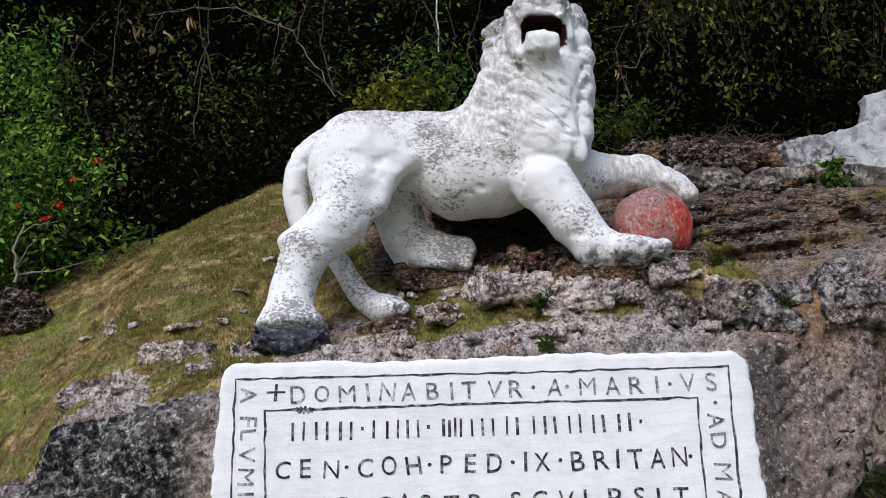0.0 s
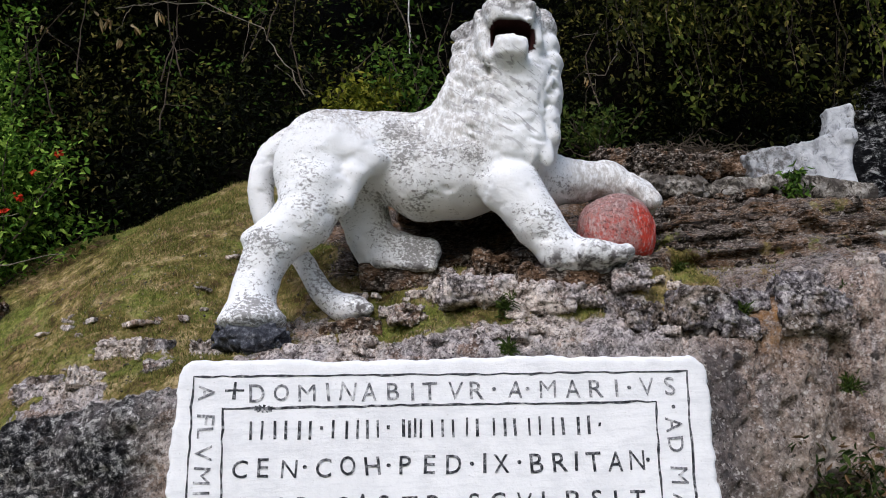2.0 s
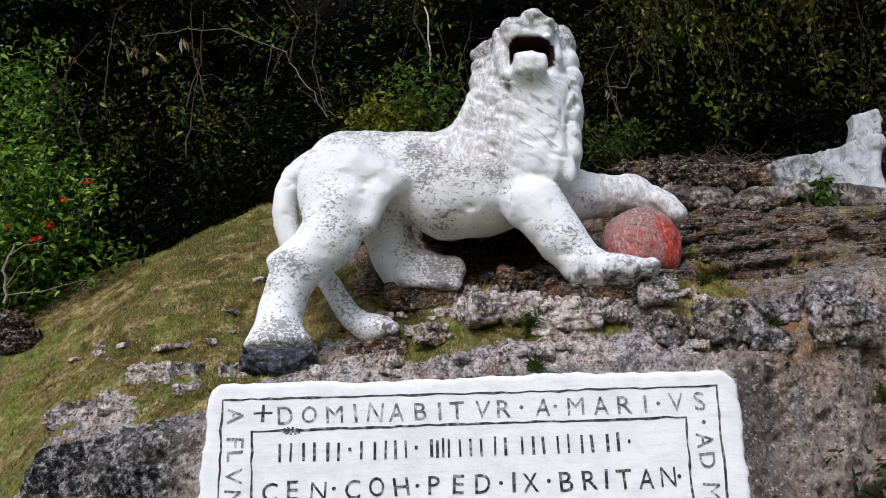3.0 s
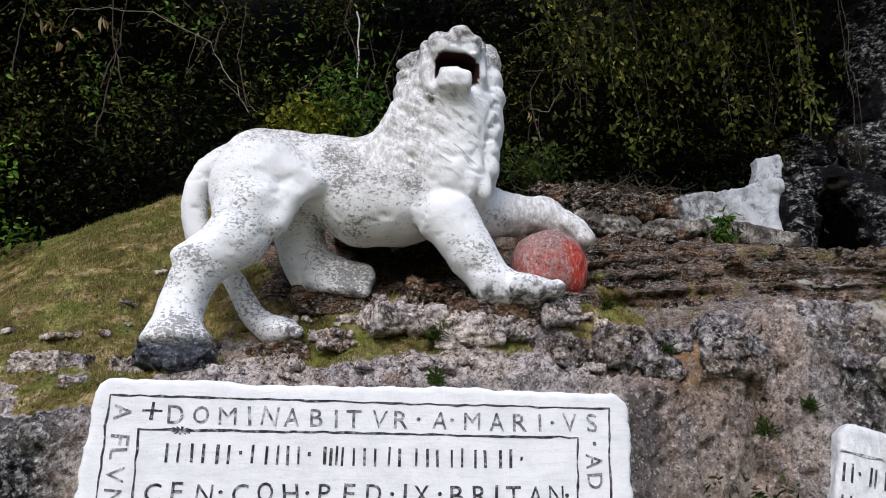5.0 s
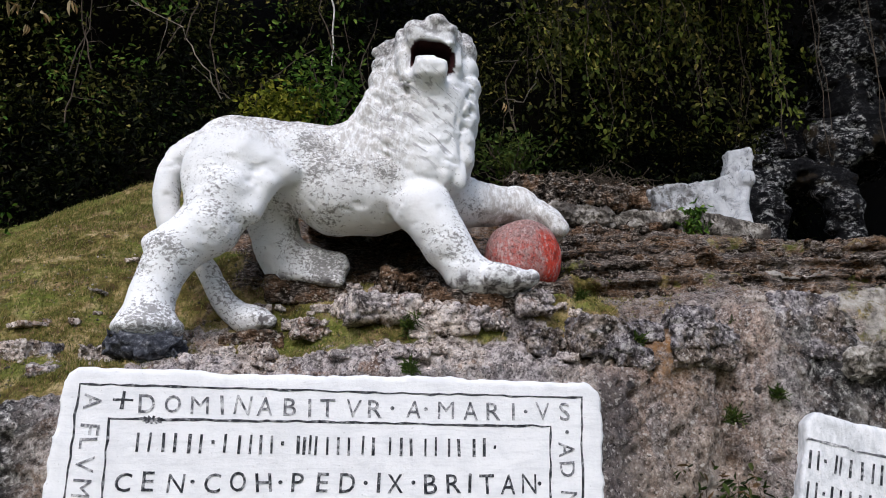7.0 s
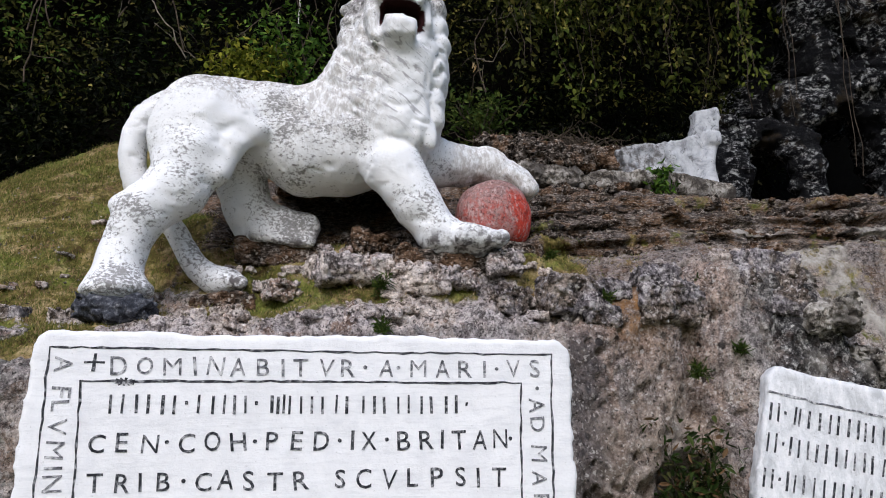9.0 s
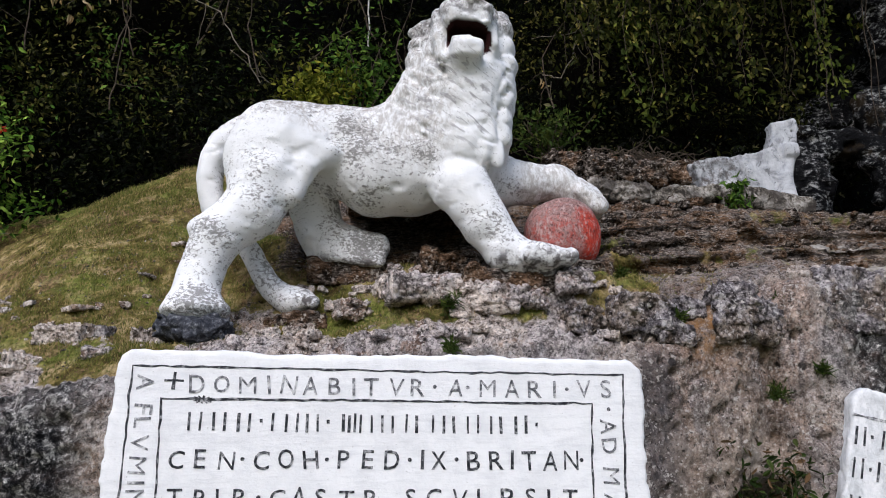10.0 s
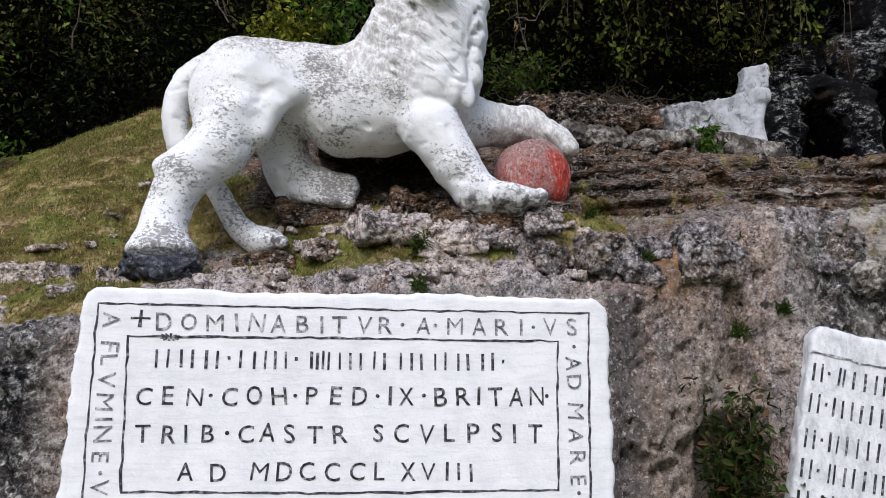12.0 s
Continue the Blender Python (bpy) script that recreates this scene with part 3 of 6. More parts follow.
def top_height(x, y):
    """Height of the hill behind the lip: turf on the west, stepped ledges on the east."""
    lip = lip_height(x)
    back = face_depth(x) + 0.08
    t = np.clip((y - back) / (8.0 - back), 0, None)
    left = lip + (crest_height(x) - lip) * (np.minimum(t, 1) * 1.0 + 0.10 * np.sin(np.pi * np.minimum(t, 1)) * smooth(-x, 0.8, 2.5))
    w = bed_depth(x, y)
    ledge = np.interp(w, BED_Y, BED_Z)
    right = 2.78 + 0.107 * (x - 1.6) - 0.06 * smooth(x, 3.2, 4.5) + ledge
    near = np.clip((y - back) / (5.02 - back), 0, 1)
    right = np.where(y < 5.02, lip + (right - lip) * (0.65 * near ** 0.7 + 0.35 * smooth(near, 0, 1)), right)
    k = smooth(x, 0.9, 1.7)
    z = left * (1 - k) + right * k
    # hollow behind the hind feet, and the mound of rubble that carries the forepaw
    z = z - 0.20 * smooth(x, -1.6, -1.0) * (1 - smooth(x, -0.15, 0.45)) * np.exp(-((y - 5.2) / 0.42) ** 4)
    # the floor drops away under the overhang
    z = z - 0.22 * smooth(x, 3.1, 3.5) * smooth(y, 6.2, 6.6)
    z = z - 0.75 * smooth(x, 4.35, 4.6) * smooth(y, 6.85, 7.05)
    z = z - 0.26 * np.exp(-((x - 0.50) / 0.40) ** 4 - ((y - 5.92) / 0.36) ** 4)
    return z + 0.16 * np.exp(-((x - 1.15) / 0.5) ** 2 - ((y - 4.95) / 0.28) ** 2) + 0.06 * np.exp(-((x - 0.5) / 0.3) ** 2 - ((y - 4.9) / 0.25) ** 2)


def spaced(*runs):
    """Grid lines: (from, to, step) runs put end to end."""
    out = []
    for a, c, st in runs:
        out += list(np.linspace(a, c, max(int(round((c - a) / st)), 1), endpoint=False))
    return np.array(out + [runs[-1][1]])


xs = spaced((-60, -12, 6), (-12, -5.5, 0.3), (-5.5, -2.6, 0.04), (-2.6, 4.6, 0.016), (4.6, 7.5, 0.05), (7.5, 14, 0.4), (14, 60, 6))
vs = np.concatenate([spaced((0, 0.3, 0.05), (0.3, 0.995, 0.0065)), 1 + spaced((0.002, 1.0, 0.012), (1.0, 3.0, 0.010), (3.0, 4.2, 0.035), (4.2, 6.5, 0.3), (6.5, 60, 4))])
X, V = np.meshgrid(xs, vs, indexing="ij")
lip, fd = lip_height(X), face_depth(X)
cliff = V < 1
fz = -0.4 + (lip + 0.4) * np.clip(V, 0, 1)
lean = 0.035 * (fz - 2.2) + 0.08 * smooth(V, 0.93, 1.0) ** 2
Y = np.where(cliff, fd + lean, fd + 0.08 + (V - 1))
Z = np.where(cliff, fz, top_height(X, np.maximum(Y, fd + 0.08)))
Y = np.where(cliff, Y, Y + np.interp(bed_depth(X, Y), BED_Y, BED_IN) * smooth(X, 1.2, 1.9) * (0.6 + 0.8 * smooth(fbm(X * 2.2, Y * 0.4, 0 * X, 2, seed=7), -0.4, 0.4)))
# behind the crest the bank climbs steeply to a wooded top, and falls away far off
bank = Y - 8.3
Z = Z + np.where(bank > 0, 9.0 * smooth(bank, 1.6, 4.5), 0) * smooth(X, -16, -5) * (1 - smooth(X, 18, 40))
far = smooth(np.maximum(abs(X) - 12, Y - 30), 0, 25)
Z = np.where(cliff, Z, Z * (1 - far) - 0.4 * far)
# rough limestone, smoother turf
turf = smooth(-X + 0.35 * fbm(X * 1.2, Y * 1.2, Z * 0, 3, seed=31), 0.35, 1.0) * smooth(Y - fd + 0.85 * fbm(X * 2.6, Y * 2.6, Z * 0, 5, 0.62, seed=3) - 0.30 * smooth(X, -1.3, -0.9), 0.12, 0.42)
shelf = smooth(X, -1.2, -0.4) * (1 - smooth(X, 1.9, 2.3)) * (~cliff) * smooth(Y, 4.55, 4.75) * (1 - smooth(Y, 5.5, 5.8))
turf = np.maximum(turf, 0.75 * shelf * smooth(fbm(X * 3.6, Y * 3.6, 0 * X, 5, 0.65, seed=12), -0.45, 0.05))
turf = np.where(cliff, 0, turf)
turf = np.maximum(turf, 0.42 * (~cliff) * smooth(X, 1.7, 2.2) * (Y < 6.9) * smooth(fbm(X * 2.2, Y * 4.5, 0 * X, 5, 0.65, seed=14) + 0.35 * (1 - smooth(Y, 5.2, 5.6)), -0.05, 0.4))
rough = 1 - 0.75 * turf
band = np.exp(-((X - 0.25) / 1.5) ** 8) * smooth(Z, 0.8, 1.0) * (1 - smooth(Z, 2.17, 2.22))
flat = 1 - 0.95 * np.where(cliff, band, 0)
n1 = fbm(X * 1.1, Y * 1.1, Z * 1.1, 4, seed=40) * 0.10
n2 = fbm(X * 5.0, Y * 5.0, Z * 5.0, 5, 0.66, seed=50, ridged=True) * 0.062
n2 = n2 + 0.030 * fbm(X * 24, Y * 24, Z * 24, 3, 0.7, seed=55, ridged=True) * (1 - 0.6 * smooth(X, 1.66, 1.75) * cliff)
n3 = np.minimum(fbm(X * 11, Y * 11, Z * 11, 3, 0.6, seed=60), -0.12) * 0.11
step_rock = (~cliff) * smooth(X, 1.3, 1.8) * smooth(Y, 5.05, 5.25)
n4 = step_rock * (0.06 * fbm(X * 1.9, Y * 3.0, Z * 18.0, 4, 0.75, seed=65, ridged=True) + 0.035 * fbm(X * 12, Y * 12, Z * 16, 3, 0.65, seed=66))
rough = rough * (1 - 0.55 * step_rock)
rough = rough * (1 - 0.30 * cliff * smooth(X, 1.66, 1.75) * (1 - smooth(X, 3.2, 3.4)))
amp = (n1 + n4 + (n2 + n3) * rough) * flat * np.clip(1.4 - far * 1.4, 0, 1)
P3 = np.stack([X, Y, Z], -1)
tx, tv = np.gradient(P3, axis=0), np.gradient(P3, axis=1)
N = np.cross(tx, tv)
N /= np.linalg.norm(N, axis=-1, keepdims=True) + 1e-9
for _ in range(2):
    N[1:-1, 1:-1] = N[1:-1, 1:-1] + N[:-2, 1:-1] + N[2:, 1:-1] + N[1:-1, :-2] + N[1:-1, 2:]
    N /= np.linalg.norm(N, axis=-1, keepdims=True) + 1e-9
P3 = P3 + N * amp[..., None]
# hollow in the face where a bush grows, and small washed-out pits beside it
pit = np.where(cliff, 0.30 * np.exp(-((X - 2.52) / 0.20) ** 4 - ((Z - 1.25) / 0.24) ** 4) + 0.10 * np.exp(-((X - 2.05) / 0.30) ** 4 - ((Z - 1.25) / 0.18) ** 4) * smooth(fbm(X * 9, Y * 9, Z * 9, 3, 0.6, seed=88), 0.0, 0.3), 0)
P3[..., 1] += pit
holes_rnd = random.Random(52)
for _ in range(30):
    hx, hz, hr = holes_rnd.uniform(1.75, 2.9), holes_rnd.uniform(1.3, 2.45), holes_rnd.uniform(0.018, 0.034)
    P3[..., 1] += np.where(cliff, 2.2 * hr * np.exp(-(((X - hx) / hr) ** 2 + ((Z - hz) / (hr * holes_rnd.uniform(0.7, 1.3))) ** 2) ** 2), 0)
nv = len(vs)
ii, jj = np.meshgrid(np.arange(len(xs) - 1), np.arange(nv - 1), indexing="ij")
base = (ii * nv + jj).ravel()
quads = np.stack([base, base + nv, base + nv + 1, base + 1], 1)
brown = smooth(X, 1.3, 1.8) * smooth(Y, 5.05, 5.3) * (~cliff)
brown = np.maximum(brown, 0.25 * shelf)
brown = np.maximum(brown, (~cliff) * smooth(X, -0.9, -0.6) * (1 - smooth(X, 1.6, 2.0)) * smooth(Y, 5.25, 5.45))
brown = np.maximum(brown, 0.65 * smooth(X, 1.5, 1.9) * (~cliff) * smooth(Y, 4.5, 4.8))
grey = np.where(cliff, 1, 0.15) * (1 - brown) * (0.35 + 0.65 * smooth(-X, 1.2, 1.5)) + 0.5 * np.where(cliff, smooth(X, 1.7, 1.9) * (1 - smooth(X, 2.1, 2.45)), 0)
grey = np.clip(grey + 0.6 * smooth(X, 2.9, 3.2) * cliff, 0, 1)
pale = smooth(X, 3.25, 3.5) * smooth(Z, 1.95, 2.1) * (Y < 5.6) * smooth(fbm(X * 3, Y * 3, Z * 3, 3, seed=77), -0.2, 0.25)
pale = np.maximum(pale, cliff * np.exp(-((X - 2.40 - 0.12 * (2.1 - Z)) / 0.05) ** 2) * smooth(2.35 - Z, 0, 0.2) * smooth(fbm(X * 4, Y * 4, Z * 2, 3, seed=78), -0.2, 0.4))
hollow = np.exp(-((X - 2.52) / 0.22) ** 4 - ((Z - 1.28) / 0.26) ** 4)
dressed = cliff * smooth(X, 1.66, 1.72) * (1 - smooth(X + 0.08 * fbm(X * 4, Y * 4, Z * 4, 3, seed=76), 2.74, 2.92)) * (1 - 0.7 * hollow)
tan = cliff * np.exp(-((X - 2.30) / 0.42) ** 4) * smooth(0.35 * fbm(X * 3, Y * 3, Z * 2, 4, 0.6, seed=75) - (Z - 1.95), -0.25, 0.35)
rust = np.exp(-(((X - 2.17) / 0.14) ** 2 + ((Z - 2.40) / 0.20) ** 2)) * cliff
damp = cliff * smooth(X, 1.66, 1.72) * (1 - smooth(X + 0.10 * fbm(X * 3, Y * 3, Z * 1.5, 4, 0.6, seed=79), 1.86, 2.02)) * (1 - smooth(Z, 2.15, 2.4))
# mask of the bank whose soil colour carries the wood's shade
shaded_soil = smooth(bank, -0.15, 0.3)
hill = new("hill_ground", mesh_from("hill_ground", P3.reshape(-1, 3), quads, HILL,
           dict(turf=turf.ravel(), brown=brown.ravel(), grey=grey.ravel(), pale=pale.ravel(), rust=rust.ravel(), shaded_soil=shaded_soil.ravel(), dressed=dressed.ravel(), damp=damp.ravel(), tan=tan.ravel())))
tagged(hill, "limestone outcrop with upright grey face, grassy slope and brown ledges", "rocky hillside", kind="structure")


class Surface:
    """Looks up the finished hill's height and slope."""
    gx, gy = np.arange(-6, 7, 0.04), np.arange(4.5, 10.5, 0.04)
    top = None


cells_z = np.full((len(Surface.gx), len(Surface.gy)), -9.0)
flatP = P3[:, vs > 1.0].reshape(-1, 3)
ci = np.round((flatP[:, 0] + 6) / 0.04).astype(int)
cj = np.round((flatP[:, 1] - 4.5) / 0.04).astype(int)
ok = (ci >= 0) & (ci < cells_z.shape[0]) & (cj >= 0) & (cj < cells_z.shape[1])
np.maximum.at(cells_z, (ci[ok], cj[ok]), flatP[ok, 2])
for _ in range(8):
    hole = cells_z < -5
    for ax, sh in ((0, 1), (0, -1), (1, 1), (1, -1)):
        r = np.roll(cells_z, sh, ax)
        cells_z = np.where(hole & (r > -5), r, cells_z)
Surface.top = cells_z


def ground_at(x, y):
    i = np.clip(np.round((np.asarray(x) + 6) / 0.04).astype(int), 0, cells_z.shape[0] - 1)
    j = np.clip(np.round((np.asarray(y) - 4.5) / 0.04).astype(int), 0, cells_z.shape[1] - 1)
    return Surface.top[i, j]


# the lawn before the rock, out to the horizon
LAWN, nt, b = mat("mown_lawn", 0.95)
v = coords(nt)
nt.links.new(ramp(nt, noise_of(nt, v, 3.0, 7, 0.7), [(0.3, (0.05, 0.055, 0.018)), (0.7, (0.11, 0.12, 0.04))]), b.inputs["Base Color"])
lx, ly = np.meshgrid(np.linspace(-1, 1, 61) ** 3 * 900, np.linspace(-1, 1, 61) ** 3 * 900, indexing="ij")
lz = 0.03 * fbm(lx * 0.5, ly * 0.5, lx * 0, 3, seed=4)
k = np.arange(60)
li, lj = np.meshgrid(k, k, indexing="ij")
lb = (li * 61 + lj).ravel()
ground = new("ground", mesh_from("ground", np.stack([lx, ly, lz], -1).reshape(-1, 3), np.stack([lb, lb + 61, lb + 62, lb + 1], 1), LAWN))
tagged(ground, "short green lawn in front of the rock face", "lawn", kind="structure")

# ------------------------------------------------------------------ lion
def lion_statue():
    c = Carving((-1.4, 4.45, 2.2), (2.1, 5.85, 5.0), 0.0135)
    # trunk
    c.blob((-0.45, 5.2, 3.755), (0.36, 0.31, 0.305), k=0.08)
    c.limb((-0.42, 5.2, 3.785, 0.27), (-0.10, 5.2, 3.775, 0.27), (0.25, 5.2, 3.765, 0.28), (0.75, 5.16, 3.80, 0.34), k=0.07)
    c.limb((-0.30, 5.24, 3.77, 0.20), (-0.10, 5.22, 3.69, 0.245), (0.18, 5.2, 3.60, 0.310), (0.40, 5.18, 3.61, 0.31), (0.66, 5.16, 3.66, 0.30), k=0.07)
    # neck and mane
    c.limb((0.62, 5.15, 3.84, 0.36), (0.74, 5.08, 4.20, 0.365), (0.76, 5.04, 4.50, 0.30), k=0.12)
    c.limb((0.76, 5.02, 3.72, 0.28), (0.80, 5.0, 4.12, 0.27), k=0.14)
    # head thrown back, jaws open to the front
    c.blob((0.75, 4.95, 4.52), (0.275, 0.27, 0.25), k=0.05)
    c.block((0.735, 4.76, 4.548), (0.172, 0.18, 0.098), 0.07, (6, 2, 0), k=0.05)
    c.blob((0.764, 4.62, 4.630), (0.085, 0.07, 0.055), k=0.04)
    c.blob((0.615, 4.66, 4.605), (0.07, 0.06, 0.045), k=0.04)
    c.blob((0.875, 4.66, 4.60), (0.055, 0.06, 0.045), k=0.04)
    c.limb((0.56, 4.76, 4.60, 0.05), (0.565, 4.74, 4.40, 0.058), (0.585, 4.74, 4.22, 0.06), k=0.03)
    c.limb((0.92, 4.76, 4.62, 0.05), (0.91, 4.74, 4.38, 0.055), (0.87, 4.79, 4.10, 0.055), (0.84, 4.80, 3.95, 0.03), k=0.03)
    c.limb((0.735, 4.88, 4.28, 0.18), (0.722, 4.73, 4.235, 0.115), k=0.04)
    c.block((0.548, 4.80, 4.46), (0.040, 0.07, 0.17), 0.03, (0, -3, 4), k=0.03)
    c.blob((0.705, 4.77, 4.235), (0.150, 0.14, 0.085), (0, -6, 0), k=0.03)
    c.block((0.752, 4.66, 4.395), (0.122, 0.22, 0.066), 0.03, (0, 6, 0), k=0.015, cut=True)
    c.blob((0.858, 4.62, 4.335), (0.022, 0.12, 0.055), k=0.012, cut=True)
    c.limb((0.70, 4.62, 4.448, 0.026), (0.79, 4.62, 4.450, 0.026), k=0.03, cut=True)
    c.blob((0.850, 4.585, 4.455), (0.022, 0.03, 0.030), k=0.012)
    c.block((0.728, 4.665, 4.272), (0.112, 0.115, 0.072), 0.045, (8, -3, 0), k=0.03)
    c.block((0.690, 4.665, 4.330), (0.070, 0.10, 0.028), 0.02, (0, -8, 0), k=0.015)
    c.limb((0.815, 4.54, 4.38, 0.014), (0.81, 4.54, 4.33, 0.010), k=0.01, cut=True)
    # the groove between jaw and cheek, and the folds of the throat
    c.limb((0.855, 4.70, 4.30, 0.010), (0.845, 4.74, 4.18, 0.012), (0.80, 4.78, 4.08, 0.008), k=0.02, cut=True)
    c.limb((0.585, 4.72, 4.22, 0.010), (0.60, 4.76, 4.10, 0.010), k=0.025, cut=True)
    # the ear and curled locks down both sides
    r = random.Random(14)
    c.blob((0.475, 4.97, 4.60), (0.075, 0.07, 0.09), (0, 30, 0), k=0.05)
    c.blob((0.405, 4.99, 4.575), (0.05, 0.05, 0.04), (0, 20, 0), k=0.02)
    c.blob((0.99, 4.95, 4.68), (0.09, 0.10, 0.08), k=0.04)
    for i in range(7):
        z = 4.60 - 0.142 * i + r.uniform(-0.012, 0.012)
        x = 1.062 - 0.010 * abs(i - 2) + r.uniform(-0.012, 0.012)
        c.blob((x - 0.02, 4.97, z), (0.092, 0.16, 0.100), (0, 18 + r.uniform(-10, 10), 0), k=0.03)
        c.blob((x - 0.10, 4.855, z - 0.02 + r.uniform(-0.02, 0.02)), (0.11, 0.06, 0.078), (0, 35 + r.uniform(-10, 10), 0), k=0.03)
        c.limb((x + 0.10, 4.86, z + 0.075, 0.012), (x - 0.02, 4.815, z + 0.060, 0.014), (x - 0.16, 4.80, z - 0.01, 0.009), k=0.012, cut=True)
        c.limb((x + 0.06, 4.81, z + 0.02, 0.006), (x - 0.06, 4.79, z - 0.01, 0.008), k=0.01, cut=True)
    for x, z, w, h in ((0.445, 4.455, 0.10, 0.065), (0.42, 4.335, 0.095, 0.075), (0.405, 4.215, 0.09, 0.07), (0.385, 4.105, 0.09, 0.06), (0.53, 4.40, 0.07, 0.07), (0.51, 4.27, 0.08, 0.06), (0.49, 4.15, 0.08, 0.05)):
        c.blob((x + 0.01, 4.98 - 1.0 * max(x - 0.45, 0), z), (w, 0.10, h), (0, 25 + r.uniform(-12, 12), 0), k=0.045)
    c.limb((0.44, 5.02, 4.22, 0.10), (0.37, 5.03, 4.07, 0.10), (0.25, 5.05, 3.95, 0.09), k=0.09)
    # leaf-shaped locks low on the chest
    for x, z, turn in ((0.80, 3.80, 10), (0.90, 3.77, -8), (0.99, 3.80, -22), (0.86, 3.64, 5), (0.95, 3.62, -15), (0.74, 3.68, 22), (1.0, 3.93, -20)):
        c.blob((x, 4.795 + 1.2 * max(x - 0.88, 0) ** 1.4, z), (0.06, 0.05, 0.11), (0, turn, 0), k=0.03)
    # near hind leg
    c.blob((-0.56, 4.985, 3.62), (0.285, 0.18, 0.38), (0, 12, 0), k=0.035)
    # the fold of skin from hip to knee
    c.limb((-0.44, 4.96, 3.70, 0.14), (-0.30, 4.955, 3.66, 0.10), (-0.17, 4.955, 3.615, 0.065), k=0.09)
    c.limb((-0.175, 4.945, 3.605, 0.050), (-0.30, 4.92, 3.50, 0.070), (-0.41, 4.92, 3.30, 0.100), k=0.06)
    c.limb((-0.555, 4.97, 3.42, 0.215), (-0.63, 4.94, 3.20, 0.185), (-0.80, 4.90, 3.03, 0.160), k=0.05)
    c.limb((-0.84, 4.90, 3.00, 0.160), (-0.93, 4.89, 2.70, 0.128), (-0.93, 4.87, 2.57, 0.172), k=0.05)
    c.blob((-0.915, 4.84, 2.505), (0.215, 0.20, 0.075), k=0.06)
    c.blob((-0.94, 4.92, 3.05), (0.085, 0.08, 0.07), k=0.05)
    c.limb((-0.58, 4.74, 3.10, 0.02), (-0.70, 4.72, 2.95, 0.02), k=0.04, cut=True)
    c.limb((-0.74, 4.79, 3.86, 0.018), (-0.70, 4.78, 3.62, 0.018), (-0.72, 4.76, 3.45, 0.012), k=0.05, cut=True)
    # tail: down from the rump, behind the leg, ending in a tuft on the ground
    tail = [(-0.52, 5.2, 3.935, 0.13), (-0.71, 5.24, 3.885, 0.118), (-0.86, 5.25, 3.815, 0.105), (-0.945, 5.26, 3.70, 0.096), (-0.978, 5.27, 3.58, 0.090), (-0.975, 5.28, 3.44, 0.086), (-0.925, 5.29, 3.28, 0.082),
            (-0.82, 5.3, 3.15, 0.078), (-0.70, 5.3, 3.04, 0.073), (-0.615, 5.3, 2.90, 0.074), (-0.52, 5.29, 2.76, 0.078), (-0.40, 5.27, 2.665, 0.09)]
    curve = []
    for i in range(len(tail) - 1):
        p0, p1, p2, p3 = (np.array(tail[max(0, min(j, len(tail) - 1))]) for j in (i - 1, i, i + 1, i + 2))
        for t in (0, 0.33, 0.67):
            curve.append(tuple(0.5 * (2 * p1 + (p2 - p0) * t + (2 * p0 - 5 * p1 + 4 * p2 - p3) * t * t + (3 * p1 - p0 - 3 * p2 + p3) * t ** 3)))
    c.limb(*curve, tail[-1], k=0.008)
    c.blob((-0.33, 5.27, 2.655), (0.13, 0.12, 0.10), k=0.04)
    for i in range(3):
        c.limb((-0.33, 5.18 + 0.07 * i, 2.66, 0.05), (-0.235, 5.16 + 0.08 * i, 2.64, 0.05), k=0.02)
    # far hind leg stepping forward
    c.limb((-0.35, 5.40, 3.66, 0.22), (-0.24, 5.48, 3.30, 0.165), k=0.06)
    c.limb((-0.22, 5.48, 3.20, 0.16), (0.00, 5.5, 3.12, 0.135), (0.16, 5.5, 3.11, 0.125), k=0.05)
    c.limb((-0.18, 5.5, 3.08, 0.12), (0.05, 5.5, 3.00, 0.10), k=0.05)
    for i in range(3):
        c.limb((0.10, 5.41 + 0.08 * i, 3.11, 0.08), (0.21, 5.40 + 0.09 * i, 3.10, 0.07), k=0.02)
    c.block((0.03, 5.46, 3.085), (0.235, 0.13, 0.125), 0.05, (0, 6, 0), k=0.03)
    # near foreleg
    c.blob((0.69, 4.935, 3.46), (0.20, 0.14, 0.26), (0, -25, 0), k=0.03)
    c.limb((0.73, 4.90, 3.40, 0.190), (0.885, 4.87, 3.14, 0.158), (1.01, 4.86, 2.97, 0.14), k=0.03)
    c.limb((1.02, 4.85, 2.93, 0.135), (1.25, 4.83, 2.89, 0.115), k=0.05)
    for i in range(4):
        c.limb((1.16, 4.72 + 0.07 * i, 2.905, 0.085), (1.39, 4.69 + 0.08 * i, 2.885 + 0.008 * (i % 2), 0.064), k=0.025)
    # far foreleg on the ball
    c.limb((0.95, 5.28, 3.60, 0.24), (1.25, 5.34, 3.605, 0.150), (1.50, 5.35, 3.620, 0.138), k=0.06)
    c.limb((1.50, 5.35, 3.620, 0.138), (1.72, 5.33, 3.485, 0.125), k=0.04)
    for i in range(3):
        c.limb((1.64, 5.25 + 0.08 * i, 3.53, 0.07), (1.775, 5.24 + 0.09 * i, 3.43, 0.078), k=0.015)
    # chisel marks and worn patches: strands slant over the shoulder and fall straight on the chest
    s = np.abs(c.d) < 0.08
    gx, gy, gz = np.meshgrid(*c.ax, indexing="ij")
    px, py, pz = gx[s], gy[s], gz[s]
